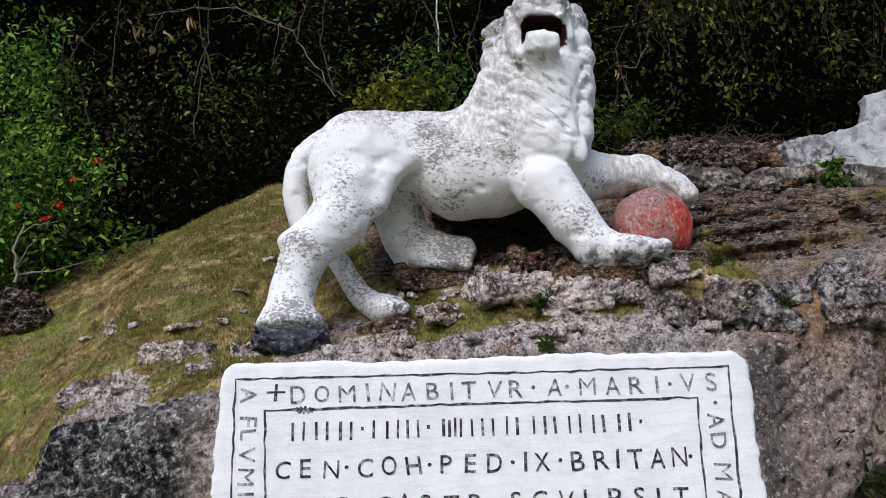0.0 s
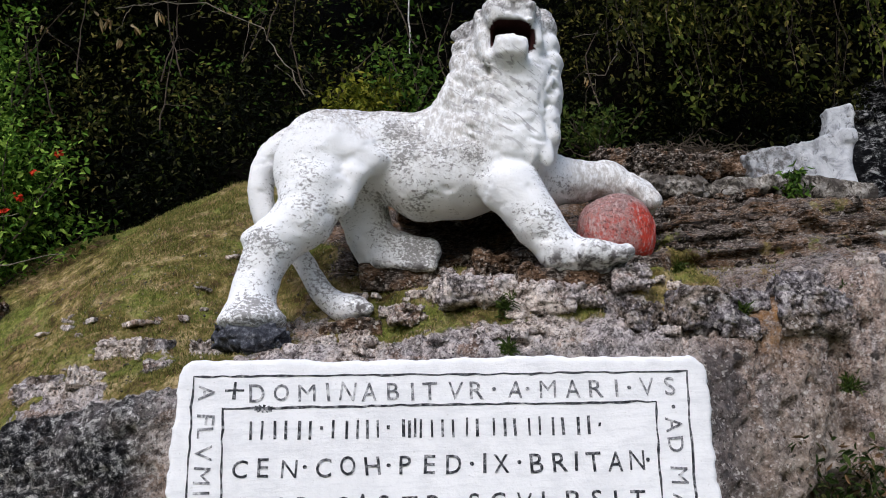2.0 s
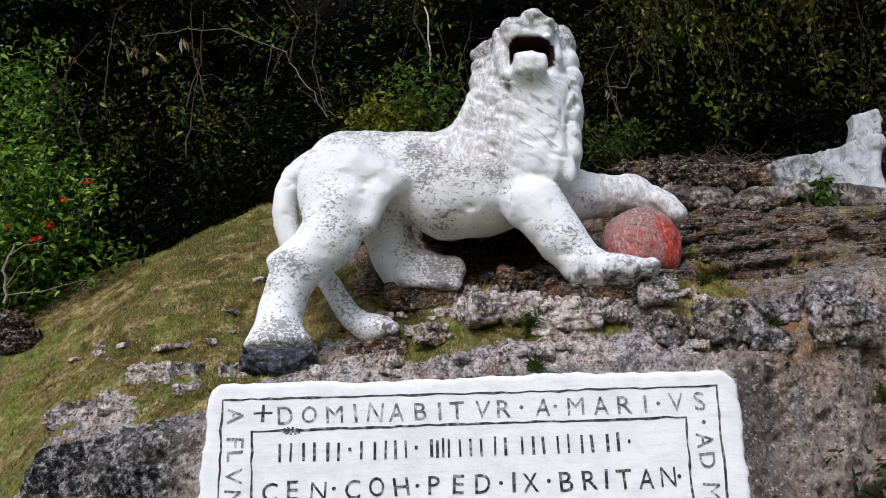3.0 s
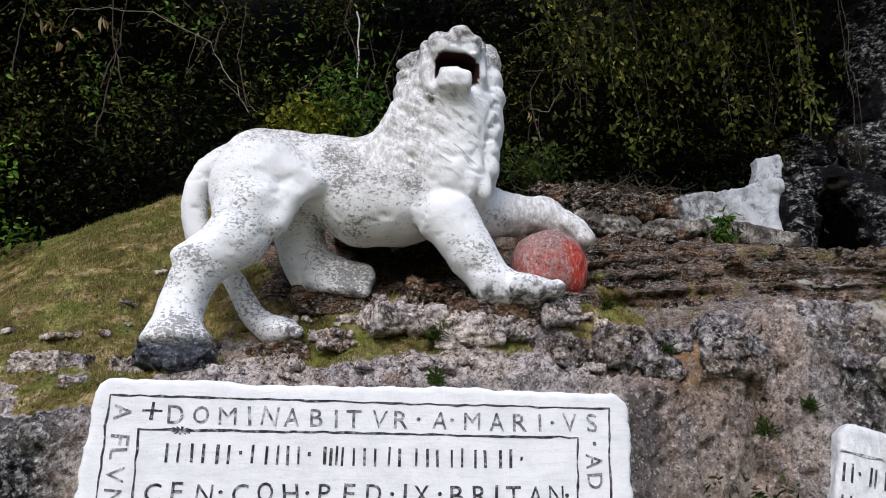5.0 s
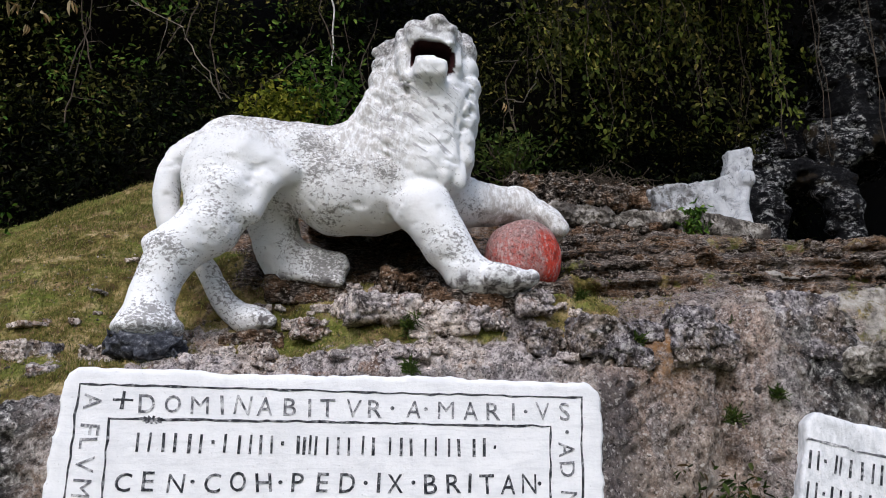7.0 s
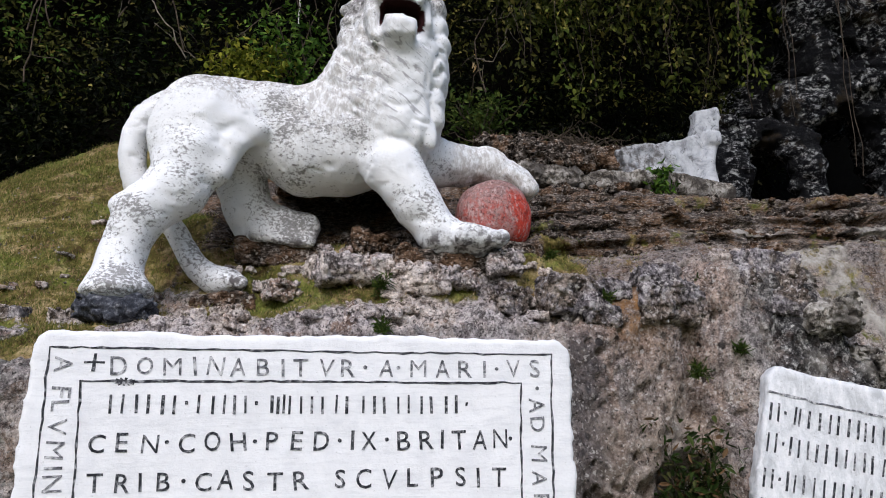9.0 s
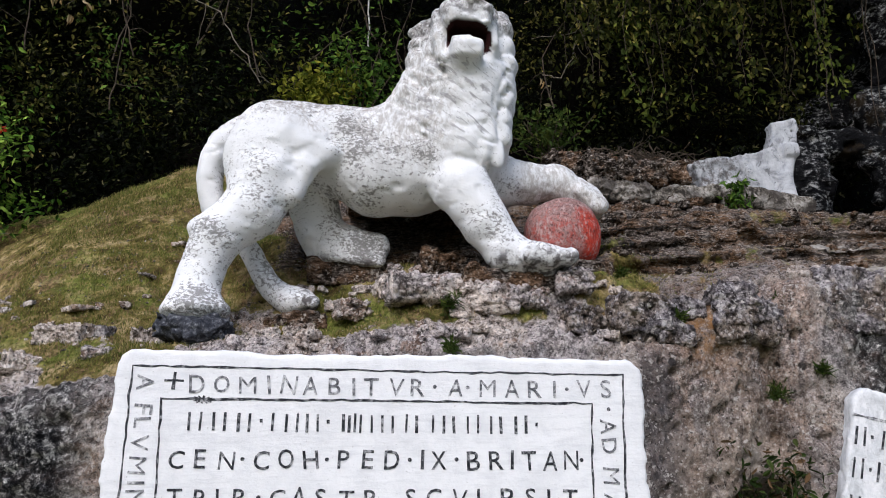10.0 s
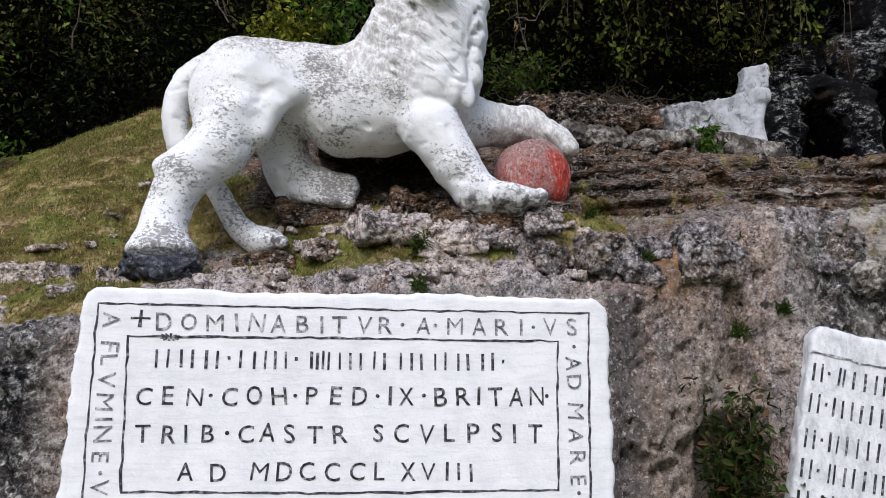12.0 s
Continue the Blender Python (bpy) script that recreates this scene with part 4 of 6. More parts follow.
    mane = smooth(px + 0.35 * (pz - 4.0), 0.12, 0.42) * (1 - smooth(px, 1.05, 1.15)) * smooth(pz, 3.5, 3.75) * (1 - smooth(pz, 4.22, 4.36))
    side = smooth(px, 0.62, 0.86)
    wx, wz = px + 0.02 * vnoise(px * 5, py * 5, pz * 5, 15), pz + 0.03 * vnoise(px * 4, py * 4, pz * 4, 16)
    n_side = fbm((0.57 * wx + 0.82 * wz) * 22, py * 6, (0.82 * wx - 0.57 * wz) * 4.5, 2, 0.5, 10)
    n_front = fbm((wx - 0.12 * wz) * 15, py * 4, wz * 3.2, 2, 0.5, 11)
    strand = (1 - side) * n_side + side * 0.75 * n_front
    hack = fbm(px * 9 + 3 * pz, py * 9, pz * 13, 3, 0.6, seed=17)
    c.d[s] += (0.009 * fbm(px * 4, py * 4, pz * 4, 3, seed=8) + 0.010 * np.minimum(fbm(px * 9, py * 9, pz * 11, 3, 0.6, seed=9), 0.25) + 0.008 * smooth(hack, 0.15, 0.4) + smooth(px, 0.2, 0.4) * smooth(pz, 3.5, 3.7) * 0.009 * fbm(px * 13, py * 13, pz * 17, 3, 0.65, seed=18, ridged=True) + mane * (0.010 * strand + 0.011 * smooth(strand, 0.15, 0.45))).astype(np.float32)
    v, q = c.skin()
    n = vertex_normals(v, q)
    grime = smooth(n[:, 2], 0.1, 0.75) * (1 - smooth(v[:, 0], 0.55, 0.8)) * smooth(v[:, 2], 3.6, 3.75)
    grime = np.maximum(grime, 0.7 * smooth(v[:, 0], -0.2, 0.1) * (1 - smooth(v[:, 0], 0.5, 0.8)) * smooth(v[:, 2], 3.3, 3.8))
    grime = np.maximum(grime, 0.8 * smooth(v[:, 2], 4.52, 4.62))
    grime = np.maximum(grime, 0.75 * smooth(v[:, 0], 1.1, 1.3) * smooth(v[:, 2], 3.3, 3.4))
    inward = ((v[:, 0] - 0.735) * n[:, 0] + (v[:, 1] - 4.66) * n[:, 1] + (v[:, 2] - 4.395) * n[:, 2]) < 0
    mouth = (abs(v[:, 0] - 0.752) < 0.15) * (abs(v[:, 2] - 4.405) < 0.105) * inward * smooth(v[:, 1], 4.585, 4.62) * (v[:, 1] < 4.92)
    bare = np.maximum(1 - smooth(v[:, 2] + 0.10 * (v[:, 0] > 0.5), 2.96, 3.07) * 1.0, 0) * ((v[:, 0] > 0.9) | ((v[:, 0] > -0.3) & (v[:, 0] < 0.5)))
    bare = np.maximum(bare, 0.75 * smooth(v[:, 2], 4.46, 4.55))
    clean = 0.7 * smooth(v[:, 0], 0.45, 0.65) * smooth(v[:, 2], 3.45, 3.7) * (1 - smooth(v[:, 2], 4.45, 4.6))
    worn = smooth(v[:, 0], -0.25, -0.1) * (1 - smooth(v[:, 0], 0.5, 0.7)) * (1 - smooth(v[:, 2], 3.75, 3.95))
    worn = np.maximum(worn, (1 - smooth(v[:, 2], 3.15, 3.35)) * (v[:, 0] < -0.3))
    worn = np.maximum(worn, (1 - smooth(v[:, 2], 3.15, 3.3)) * (v[:, 0] > 0.7))
    worn = worn - 0.8 * np.exp(-((v[:, 0] + 0.45) / 0.22) ** 2 - ((v[:, 2] - 3.62) / 0.22) ** 2)
    ob = new("lion_statue", mesh_from("lion_statue", v, q, PAINT, dict(worn=worn, grime=grime, mouth=mouth, bare=bare, clean=clean, hair=smooth(v[:, 0], 0.22, 0.4) * smooth(v[:, 2], 3.5, 3.8) * (1 - smooth(v[:, 0], 0.85, 1.0)) * (1 - smooth(v[:, 2], 4.2, 4.3)))))
    return tagged(ob, "white-painted limestone lion statue, roaring, standing on the rock", "statue")


lion = lion_statue()


def red_ball():
    c = Carving((1.1, 4.8, 2.8), (1.9, 5.6, 3.6), 0.016)
    c.blob((1.485, 5.2, 3.18), (0.268, 0.26, 0.262), k=0.02)
    c.block((1.495, 5.2, 3.13), (0.245, 0.22, 0.20), 0.16, k=0.04)
    c.limb((1.70, 5.0, 3.12, 0.02), (1.74, 5.05, 3.22, 0.02), k=0.03, cut=True)
    s = np.abs(c.d) < 0.1
    gx, gy, gz = np.meshgrid(*c.ax, indexing="ij")
    c.d[s] += (0.02 * fbm(gx[s] * 5, gy[s] * 5, gz[s] * 5, 4, seed=21)).astype(np.float32)
    v, q = c.skin()
    fresh = smooth(v[:, 0] + 0.12 * fbm(v[:, 0] * 7, v[:, 1] * 7, v[:, 2] * 3, 3, seed=22), 1.55, 1.64) * (1 - smooth(v[:, 2], 3.24, 3.36))
    ob = new("stone_ball", mesh_from("stone_ball", v, q, RED, dict(fresh=fresh, faded=smooth(v[:, 2], 3.12, 3.40))))
    return tagged(ob, "red-painted stone ball, flaking, under the lion's forepaw", "ball")


red_ball()


def boulder(name, c, r, material, label, category="rock", seed=1, amp=0.25, step=0.02, group=""):
    """A lumpy stone; c is its middle."""
    R = max(r) * 1.5
    k = Carving([q - R for q in c], [q + R for q in c], step)
    k.blob(c, r, k=0.02)
    s = np.abs(k.d) < max(r)
    gx, gy, gz = np.meshgrid(*k.ax, indexing="ij")
    px, py, pz = gx[s], gy[s], gz[s]
    f = 1.2 / max(r)
    k.d[s] += (amp * min(r) * (fbm(px * f, py * f, pz * f, 4, 0.6, seed) + 0.6 * fbm(px * f * 3, py * f * 3, pz * f * 3, 3, 0.6, seed + 9, True))).astype(np.float32)
    v, q = k.skin()
    ob = new(name, mesh_from(name, v, q, material))
    return tagged(ob, label, category, group)


boulder("foot_rock", (-0.900, 4.83, 2.375), (0.255, 0.24, 0.140), BLACK, "black-painted rock under the lion's hind foot", seed=3, amp=0.55, step=0.013)

# ------------------------------------------------------------------ tablets
FACE_Y = 4.30


def relief(x, z):
    """The slight unevenness of the tablet's face."""
    return 0.006 * fbm(x * 1.6, x * 0, z * 1.6, 3, seed=90)


def slab_solid(c, half, r, step, wobble=0.012, seed=1):
    """A rounded, hand-cut slab in the xz plane: centre, half sizes, edge radius."""
    k = Carving([c[i] - half[i] - 0.06 for i in range(3)], [c[i] + half[i] + 0.06 for i in range(3)], step)
    gx, gy, gz = np.meshgrid(*k.ax, indexing="ij", sparse=True)
    wx = wobble * fbm(gz * 3.0, gx * 0, gz * 0, 4, seed=seed) + 0.020 * fbm(gz * 17.0, gy * 17.0, gz * 0, 4, 0.75, seed=seed + 5)
    wz = wobble * fbm(gx * 3.0, gx * 0, gz * 0, 4, seed=seed + 3) + 0.016 * fbm(gx * 17.0, gy * 17.0, gx * 0, 4, 0.75, seed=seed + 6)
    corner = 0.10
    qx, qz = abs(gx - c[0] + wx) - half[0] + corner, abs(gz - c[2] + wz) - half[2] + corner
    d2 = np.sqrt(np.maximum(qx, 0) ** 2 + np.maximum(qz, 0) ** 2) + np.minimum(np.maximum(qx, qz), 0) - corner
    qy = abs(gy - c[1]) - half[1] + r
    d2 = d2 + r
    k.d = (np.sqrt(np.maximum(d2, 0) ** 2 + np.maximum(qy, 0) ** 2) + np.minimum(np.maximum(d2, qy), 0) - r).astype(np.float32)
    return k.skin()


def ribbon(points, width, rnd, depth=0.004):
    """A hand-cut line along (x, z) points: a thin raised band of uneven width."""
    v, f = [], []
    dense = []
    for (x0, z0), (x1, z1) in zip(points, points[1:]):
        n = max(int(math.hypot(x1 - x0, z1 - z0) / 0.05), 1)
        dense += [(x0 + (x1 - x0) * i / n, z0 + (z1 - z0) * i / n) for i in range(n)]
    dense.append(points[-1])
    for i, (x, z) in enumerate(dense):
        a, c = dense[max(i - 1, 0)], dense[min(i + 1, len(dense) - 1)]
        l = math.hypot(c[0] - a[0], c[1] - a[1]) or 1
        nx, nz = -(c[1] - a[1]) / l, (c[0] - a[0]) / l
        j, w = rnd.gauss(0, 0.0022), width * rnd.uniform(0.55, 1.25) / 2
        for s, dy in ((1, 0.004), (1, -depth / 2), (-1, -depth / 2), (-1, 0.004)):
            v.append((x + nx * (j + s * w), dy, z + nz * (j + s * w)))
    for i in range(len(dense) - 1):
        for k in range(3):
            p = i * 4 + k
            f.append((p, p + 1, p + 5, p + 4))
    return v, f


def glyph(ch):
    """Flat mesh of one character of the built-in font, with its width."""
    cu = bpy.data.curves.new("glyph", "FONT")
    cu.body, cu.size, cu.extrude, cu.resolution_u = ch, 1.0, 0.0, 3
    cu.offset = -0.004 if ch in "MNWV" else 0.006
    ob = bpy.data.objects.new("glyph", cu)
    scene.collection.objects.link(ob)
    dg = bpy.context.evaluated_depsgraph_get()
    me = bpy.data.meshes.new_from_object(ob.evaluated_get(dg))
    v = [(p.co.x, p.co.y) for p in me.vertices]
    f = [tuple(p.vertices) for p in me.polygons]
    bpy.data.objects.remove(ob)
    bpy.data.curves.remove(cu)
    bpy.data.meshes.remove(me)
    return v, f


GLYPHS = {}


def letters(text, places, base, cap, rnd, turned=False, rise=0.0):
    """Cut letters, one mesh each, at the given places along a base line. Turned: the line reads downwards, places are heights and base an x."""
    out = []
    for ch, u in zip(text, places):
        if ch not in GLYPHS:
            GLYPHS[ch] = glyph(ch)
        gv, gf = GLYPHS[ch]
        lo, hi = min(p[0] for p in gv), max(p[0] for p in gv)
        b0, b1 = min(p[1] for p in gv), max(p[1] for p in gv)
        small = ch in "·,"
        sy = rnd.uniform(0.018, 0.024) / max(b1 - b0, 0.01) if small else cap * rnd.uniform(0.95, 1.05) / (b1 - b0)
        wide = 0.022 if small else min((hi - lo) * sy * rnd.uniform(0.98, 1.08), 0.100 if ch in "MW" else 0.080)
        sx = wide / (hi - lo)
        lean, turn = rnd.gauss(0, 0.04), rnd.gauss(0, 0.03)
        up = base + rise * (u - places[0]) + (cap * 0.42 if small else rnd.gauss(0, 0.003))
        v = []
        for p in gv:
            dx, dz = (p[0] - (lo + hi) / 2) * sx, (p[1] - b0) * sy
            dx, dz = dx + (lean - turn) * dz, dz + turn * dx
            v.append((up + dz, -0.003, u - dx) if turned else (u + dx, -0.003, up + dz))
        out.append((v, [tuple(face) for face in gf]))
    return out


def name_bars(places, base, cap, rnd, rise=0.0, dots=()):
    """Plain upright bars of the letters' height at the given places, and low square dots."""
    out = []
    for x, tall in [(p, True) for p in places] + [(p, False) for p in dots]:
        w = 0.0070 * rnd.uniform(0.8, 1.2)
        z0 = base + rise * x + rnd.gauss(0, 0.002) + (0 if tall else cap * 0.45)
        z1 = z0 + (cap * rnd.uniform(0.94, 1.04) if tall else 0.02)
        l = rnd.gauss(0, 0.002)
        out.append(([(x - w, -0.003, z0), (x + w, -0.003, z0), (x + w + l, -0.003, z1), (x - w + l, -0.003, z1)], [(0, 1, 2, 3)]))
    return out


def on_face(name, vf, material, parent, label="", tilt=None):
    v, f = vf
    v = np.array(v)
    v[:, 1] += FACE_Y - relief(v[:, 0], v[:, 2])
    me = mesh_from(name, v, f, material, smooth_shade=False)
    return part(name, me, parent, label)


def main_tablet():
    rnd = random.Random(11)
    v, q = slab_solid((0.245, FACE_Y + 0.075, 1.5475), (1.435, 0.075, 0.6425), 0.022, 0.014, 0.014, 5)
    front = smooth(-(v[:, 1]), -(FACE_Y + 0.05), -FACE_Y)
    v[:, 1] -= relief(v[:, 0], v[:, 2]) * front
    v[:, 0] += np.where(v[:, 0] < 0, -0.030, 0.006) * (2.15 - v[:, 2])
    tab = new("inscribed_tablet", None)
    tagged(tab, "white-painted rectangular stone tablet with carved dark Latin lettering", "inscription tablet")
    part("slab", mesh_from("slab", v, q, TABLET), tab)
    on_face("border_line", ribbon([(-1.098, 0.99), (-1.103, 1.431), (-1.103, 2.104), (0.149, 2.098), (1.564, 2.100), (1.545, 1.40), (1.535, 1.0), (-1.098, 0.99)], 0.012, rnd), INK, tab, "thin dark carved outer border line")
    on_face("border_line", ribbon([(-0.919, 1.150), (-0.941, 1.933), (0.153, 1.938), (1.377, 1.936), (1.357, 1.131), (0.175, 1.131), (-0.919, 1.150)], 0.013, rnd), INK, tab, "thin dark carved inner border line")
    cross = ribbon([(-0.888, 1.982), (-0.884, 2.074)], 0.016, rnd)
    arm = ribbon([(-0.935, 2.032), (-0.835, 2.030)], 0.015, rnd)
    n = len(cross[0])
    on_face("carved_cross", (cross[0] + arm[0], cross[1] + [tuple(i + n for i in p) for p in arm[1]]), INK, tab, "small dark carved cross")
    def line(text, places, base, cap, rise, material, label):
        for vf in letters(text, places, base, cap, rnd, rise=rise):
            on_face("letter", vf, material, tab, label)

    def column(text, places, base, cap, material):
        for vf in letters(text, places, base, cap, rnd, turned=True):
            on_face("letter", vf, material, tab, "grey carved letter turned to read downwards")

    line("DOMINABIT", (-0.764, -0.640, -0.501, -0.386, -0.292, -0.173, -0.044, 0.061, 0.152), 1.965, 0.094, 0.0, FAINT, "worn grey carved letter")
    line("VR·A·MARI·VS", (0.284, 0.404, 0.497, 0.610, 0.679, 0.790, 0.927, 1.055, 1.168, 1.237, 1.335, 1.464), 1.966, 0.096, 0.0, FAINT, "worn grey carved letter")
    line("CEN·COH·PED·", (-0.841, -0.720, -0.587, -0.504, -0.407, -0.282, -0.148, -0.069, 0.017, 0.142, 0.271, 0.368), 1.581, 0.094, 0.0, INK, "dark carved letter")
    line("IX·BRITAN·", (0.434, 0.523, 0.618, 0.711, 0.836, 0.920, 1.018, 1.129, 1.247, 1.305), 1.582, 0.099, 0.0, INK, "dark carved letter")
    line("TRIB·CASTR", (-0.830, -0.702, -0.615, -0.507, -0.411, -0.313, -0.207, -0.088, 0.041, 0.177), 1.390, 0.094, -0.004, INK, "dark carved letter")
    line("SCVLPSIT", (0.374, 0.498, 0.629, 0.758, 0.891, 1.022, 1.119, 1.233), 1.386, 0.098, -0.004, INK, "dark carved letter")
    line("ADMDCCCLXVIII", (-0.608, -0.442, -0.241, -0.112, 0.013, 0.138, 0.265, 0.383, 0.536, 0.642, 0.745, 0.809, 0.877), 1.199, 0.094, -0.009, INK, "dark carved numeral")
    column("AFLVMINE·V", (2.019, 1.881, 1.808, 1.709, 1.598, 1.510, 1.434, 1.322, 1.245, 1.174), -1.070, 0.088, FAINT)
    column("·ADMARE·", (1.909, 1.814, 1.707, 1.555, 1.424, 1.300, 1.180, 1.115), 1.424, 0.088, FAINT)
    # the line with a person's name: two bars for a wide letter, one for a narrow one
    bars = [x for c_ in (-0.762, -0.636, -0.510, -0.262, -0.153, 0.245, 0.373, 0.577, 0.708, 0.836, 0.973) for x in (c_ - 0.028, c_ + 0.028)] + [-0.362, 0.010, 0.040, 0.070, 0.100, 0.161, 0.490]
    for vf in name_bars(bars, 1.770, 0.095, rnd, 0.0, (-0.420, -0.070, 1.059)):
        on_face("bar", vf, INK, tab, "plain dark bar")
    blot = []
    for i in range(5):
        a = i * 0.63 + 0.2
        blot.append(ribbon([(-0.73 - 0.05 * math.cos(a), 1.932 - 0.02 * math.sin(a)), (-0.73 + 0.05 * math.cos(a), 1.932 + 0.02 * math.sin(a))], 0.012, rnd))
    bv, bf = [], []
    for v_, f_ in blot:
        n = len(bv)
        bv += v_
        bf += [tuple(i + n for i in p) for p in f_]
    on_face("chip", (bv, bf), INK, tab, "dark star-shaped chip in the paint")


main_tablet()


def name_tablet():
    """The second tablet, set crooked in the next face; its rows of names are plain bars."""
    rnd = random.Random(15)
    w, h = 0.86, 1.5
    v, q = slab_solid((w / 2, 0.06, -h / 2), (w / 2, 0.06, h / 2), 0.025, 0.014, 0.016, 9)
    v[:, 1] -= 0.5 * relief(v[:, 0] + 3, v[:, 2])
    tab = new("name_tablet", None)
    tagged(tab, "small white-painted stone tablet with rows of worn dark writing", "inscription tablet")
    part("slab", mesh_from("slab", v, q, OLD_TABLET), tab)

    def row(name, vf, material, label=""):
        vv = np.array(vf[0])
        vv[:, 1] += -0.5 * relief(vv[:, 0] + 3, vv[:, 2]) - 0.001
        part(name, mesh_from(name, vv, vf[1], material, smooth_shade=False), tab, label)

    row("border_line", ribbon([(0.005, -0.165), (0.3, -0.17), (0.83, -0.165)], 0.015, rnd), FAINT, "thin dark carved line")
    for i, z in enumerate((-0.335, -0.52, -0.725, -0.90, -1.08)):
        for vf in name_bars([0.035, 0.085] + [0.175 + 0.115 * j + d + rnd.gauss(0, 0.006) for j in range(6) for d in (0, 0.055)], z, 0.112, rnd, 0.0, [0.128]):
            row("bar", vf, INK, "plain dark bar")
    tab.matrix_basis = pose(2.975, 4.335, 2.066, 0, 12.5, -6)


name_tablet()

# ------------------------------------------------------------------ carved white rock and the dark overhang
def white_rock():
    c = Carving((3.2, 6.5, 3.75), (4.85, 7.6, 5.35), 0.021)
    # a low broken wing of rock rising to a square-topped block
    c.block((3.84, 7.20, 4.37), (0.45, 0.20, 0.27), 0.02, (0, -13, 0), k=0.02)
    c.block((4.35, 7.09, 4.80), (0.135, 0.08, 0.20), 0.015, (0, 8, 0), k=0.02)
    c.block((4.375, 7.09, 4.98), (0.145, 0.075, 0.070), 0.012, (0, -15, 0), k=0.012)
    c.block((4.27, 7.10, 4.40), (0.125, 0.09, 0.42), 0.02, (0, 9, 0), k=0.03)
    c.block((4.0, 7.2, 4.10), (0.42, 0.24, 0.14), 0.06, k=0.06)
    # the figure begun in relief: rounded head, narrow waist, flared foot
    c.block((4.375, 7.0, 4.69), (0.085, 0.09, 0.085), 0.05, k=0.03)
    c.limb((4.37, 7.02, 4.62, 0.07), (4.30, 7.0, 4.40, 0.075), (4.285, 6.97, 4.08, 0.11), k=0.03)
    c.limb((4.40, 6.98, 4.15, 0.05), (4.46, 6.98, 4.62, 0.035), k=0.02, cut=True)
    c.blob((4.44, 7.08, 4.93), (0.022, 0.06, 0.03), k=0.01, cut=True)
    c.limb((4.09, 6.97, 4.22, 0.022), (4.12, 6.97, 4.38, 0.032), k=0.012, cut=True)
    s = np.abs(c.d) < 0.15
    g = np.meshgrid(*c.ax, indexing="ij")
    p = [q[s] for q in g]
    left = 1 - smooth(p[0], 4.0, 4.25)
    c.d[s] += ((0.008 + 0.022 * left) * fbm(p[0] * 5, p[1] * 5, p[2] * 5, 4, 0.6, seed=61) + 0.02 * left * fbm(p[0] * 14, p[1] * 14, p[2] * 14, 2, seed=62, ridged=True)).astype(np.float32)
    v, q = c.skin()
    bare = np.maximum(0.9 * (1 - smooth(v[:, 0], 3.7, 3.95)), 0.8 * (1 - smooth(v[:, 2], 4.15, 4.3)) * (1 - smooth(v[:, 0], 4.1, 4.2)))
    ob = new("carved_white_rock", mesh_from("carved_white_rock", v, q, GREY_PAINT, dict(bare=bare)))
    tagged(ob, "unfinished white-painted rock carving standing on the back ledge", "carving")


white_rock()

# stained stone, with the shade of overhang and caves painted near-black
DARK_ROCK, nt, b = mat("shaded_stained_limestone", 0.85)
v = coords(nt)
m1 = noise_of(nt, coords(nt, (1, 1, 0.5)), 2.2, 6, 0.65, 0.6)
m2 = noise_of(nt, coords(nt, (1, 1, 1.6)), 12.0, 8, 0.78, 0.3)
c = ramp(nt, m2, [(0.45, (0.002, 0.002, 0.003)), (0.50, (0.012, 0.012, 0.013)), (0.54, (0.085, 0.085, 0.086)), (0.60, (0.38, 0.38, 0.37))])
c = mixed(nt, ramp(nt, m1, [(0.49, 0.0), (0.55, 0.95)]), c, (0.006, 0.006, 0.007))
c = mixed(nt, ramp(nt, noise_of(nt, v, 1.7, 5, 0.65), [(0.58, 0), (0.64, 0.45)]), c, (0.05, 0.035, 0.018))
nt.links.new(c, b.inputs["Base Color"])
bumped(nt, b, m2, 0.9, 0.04)


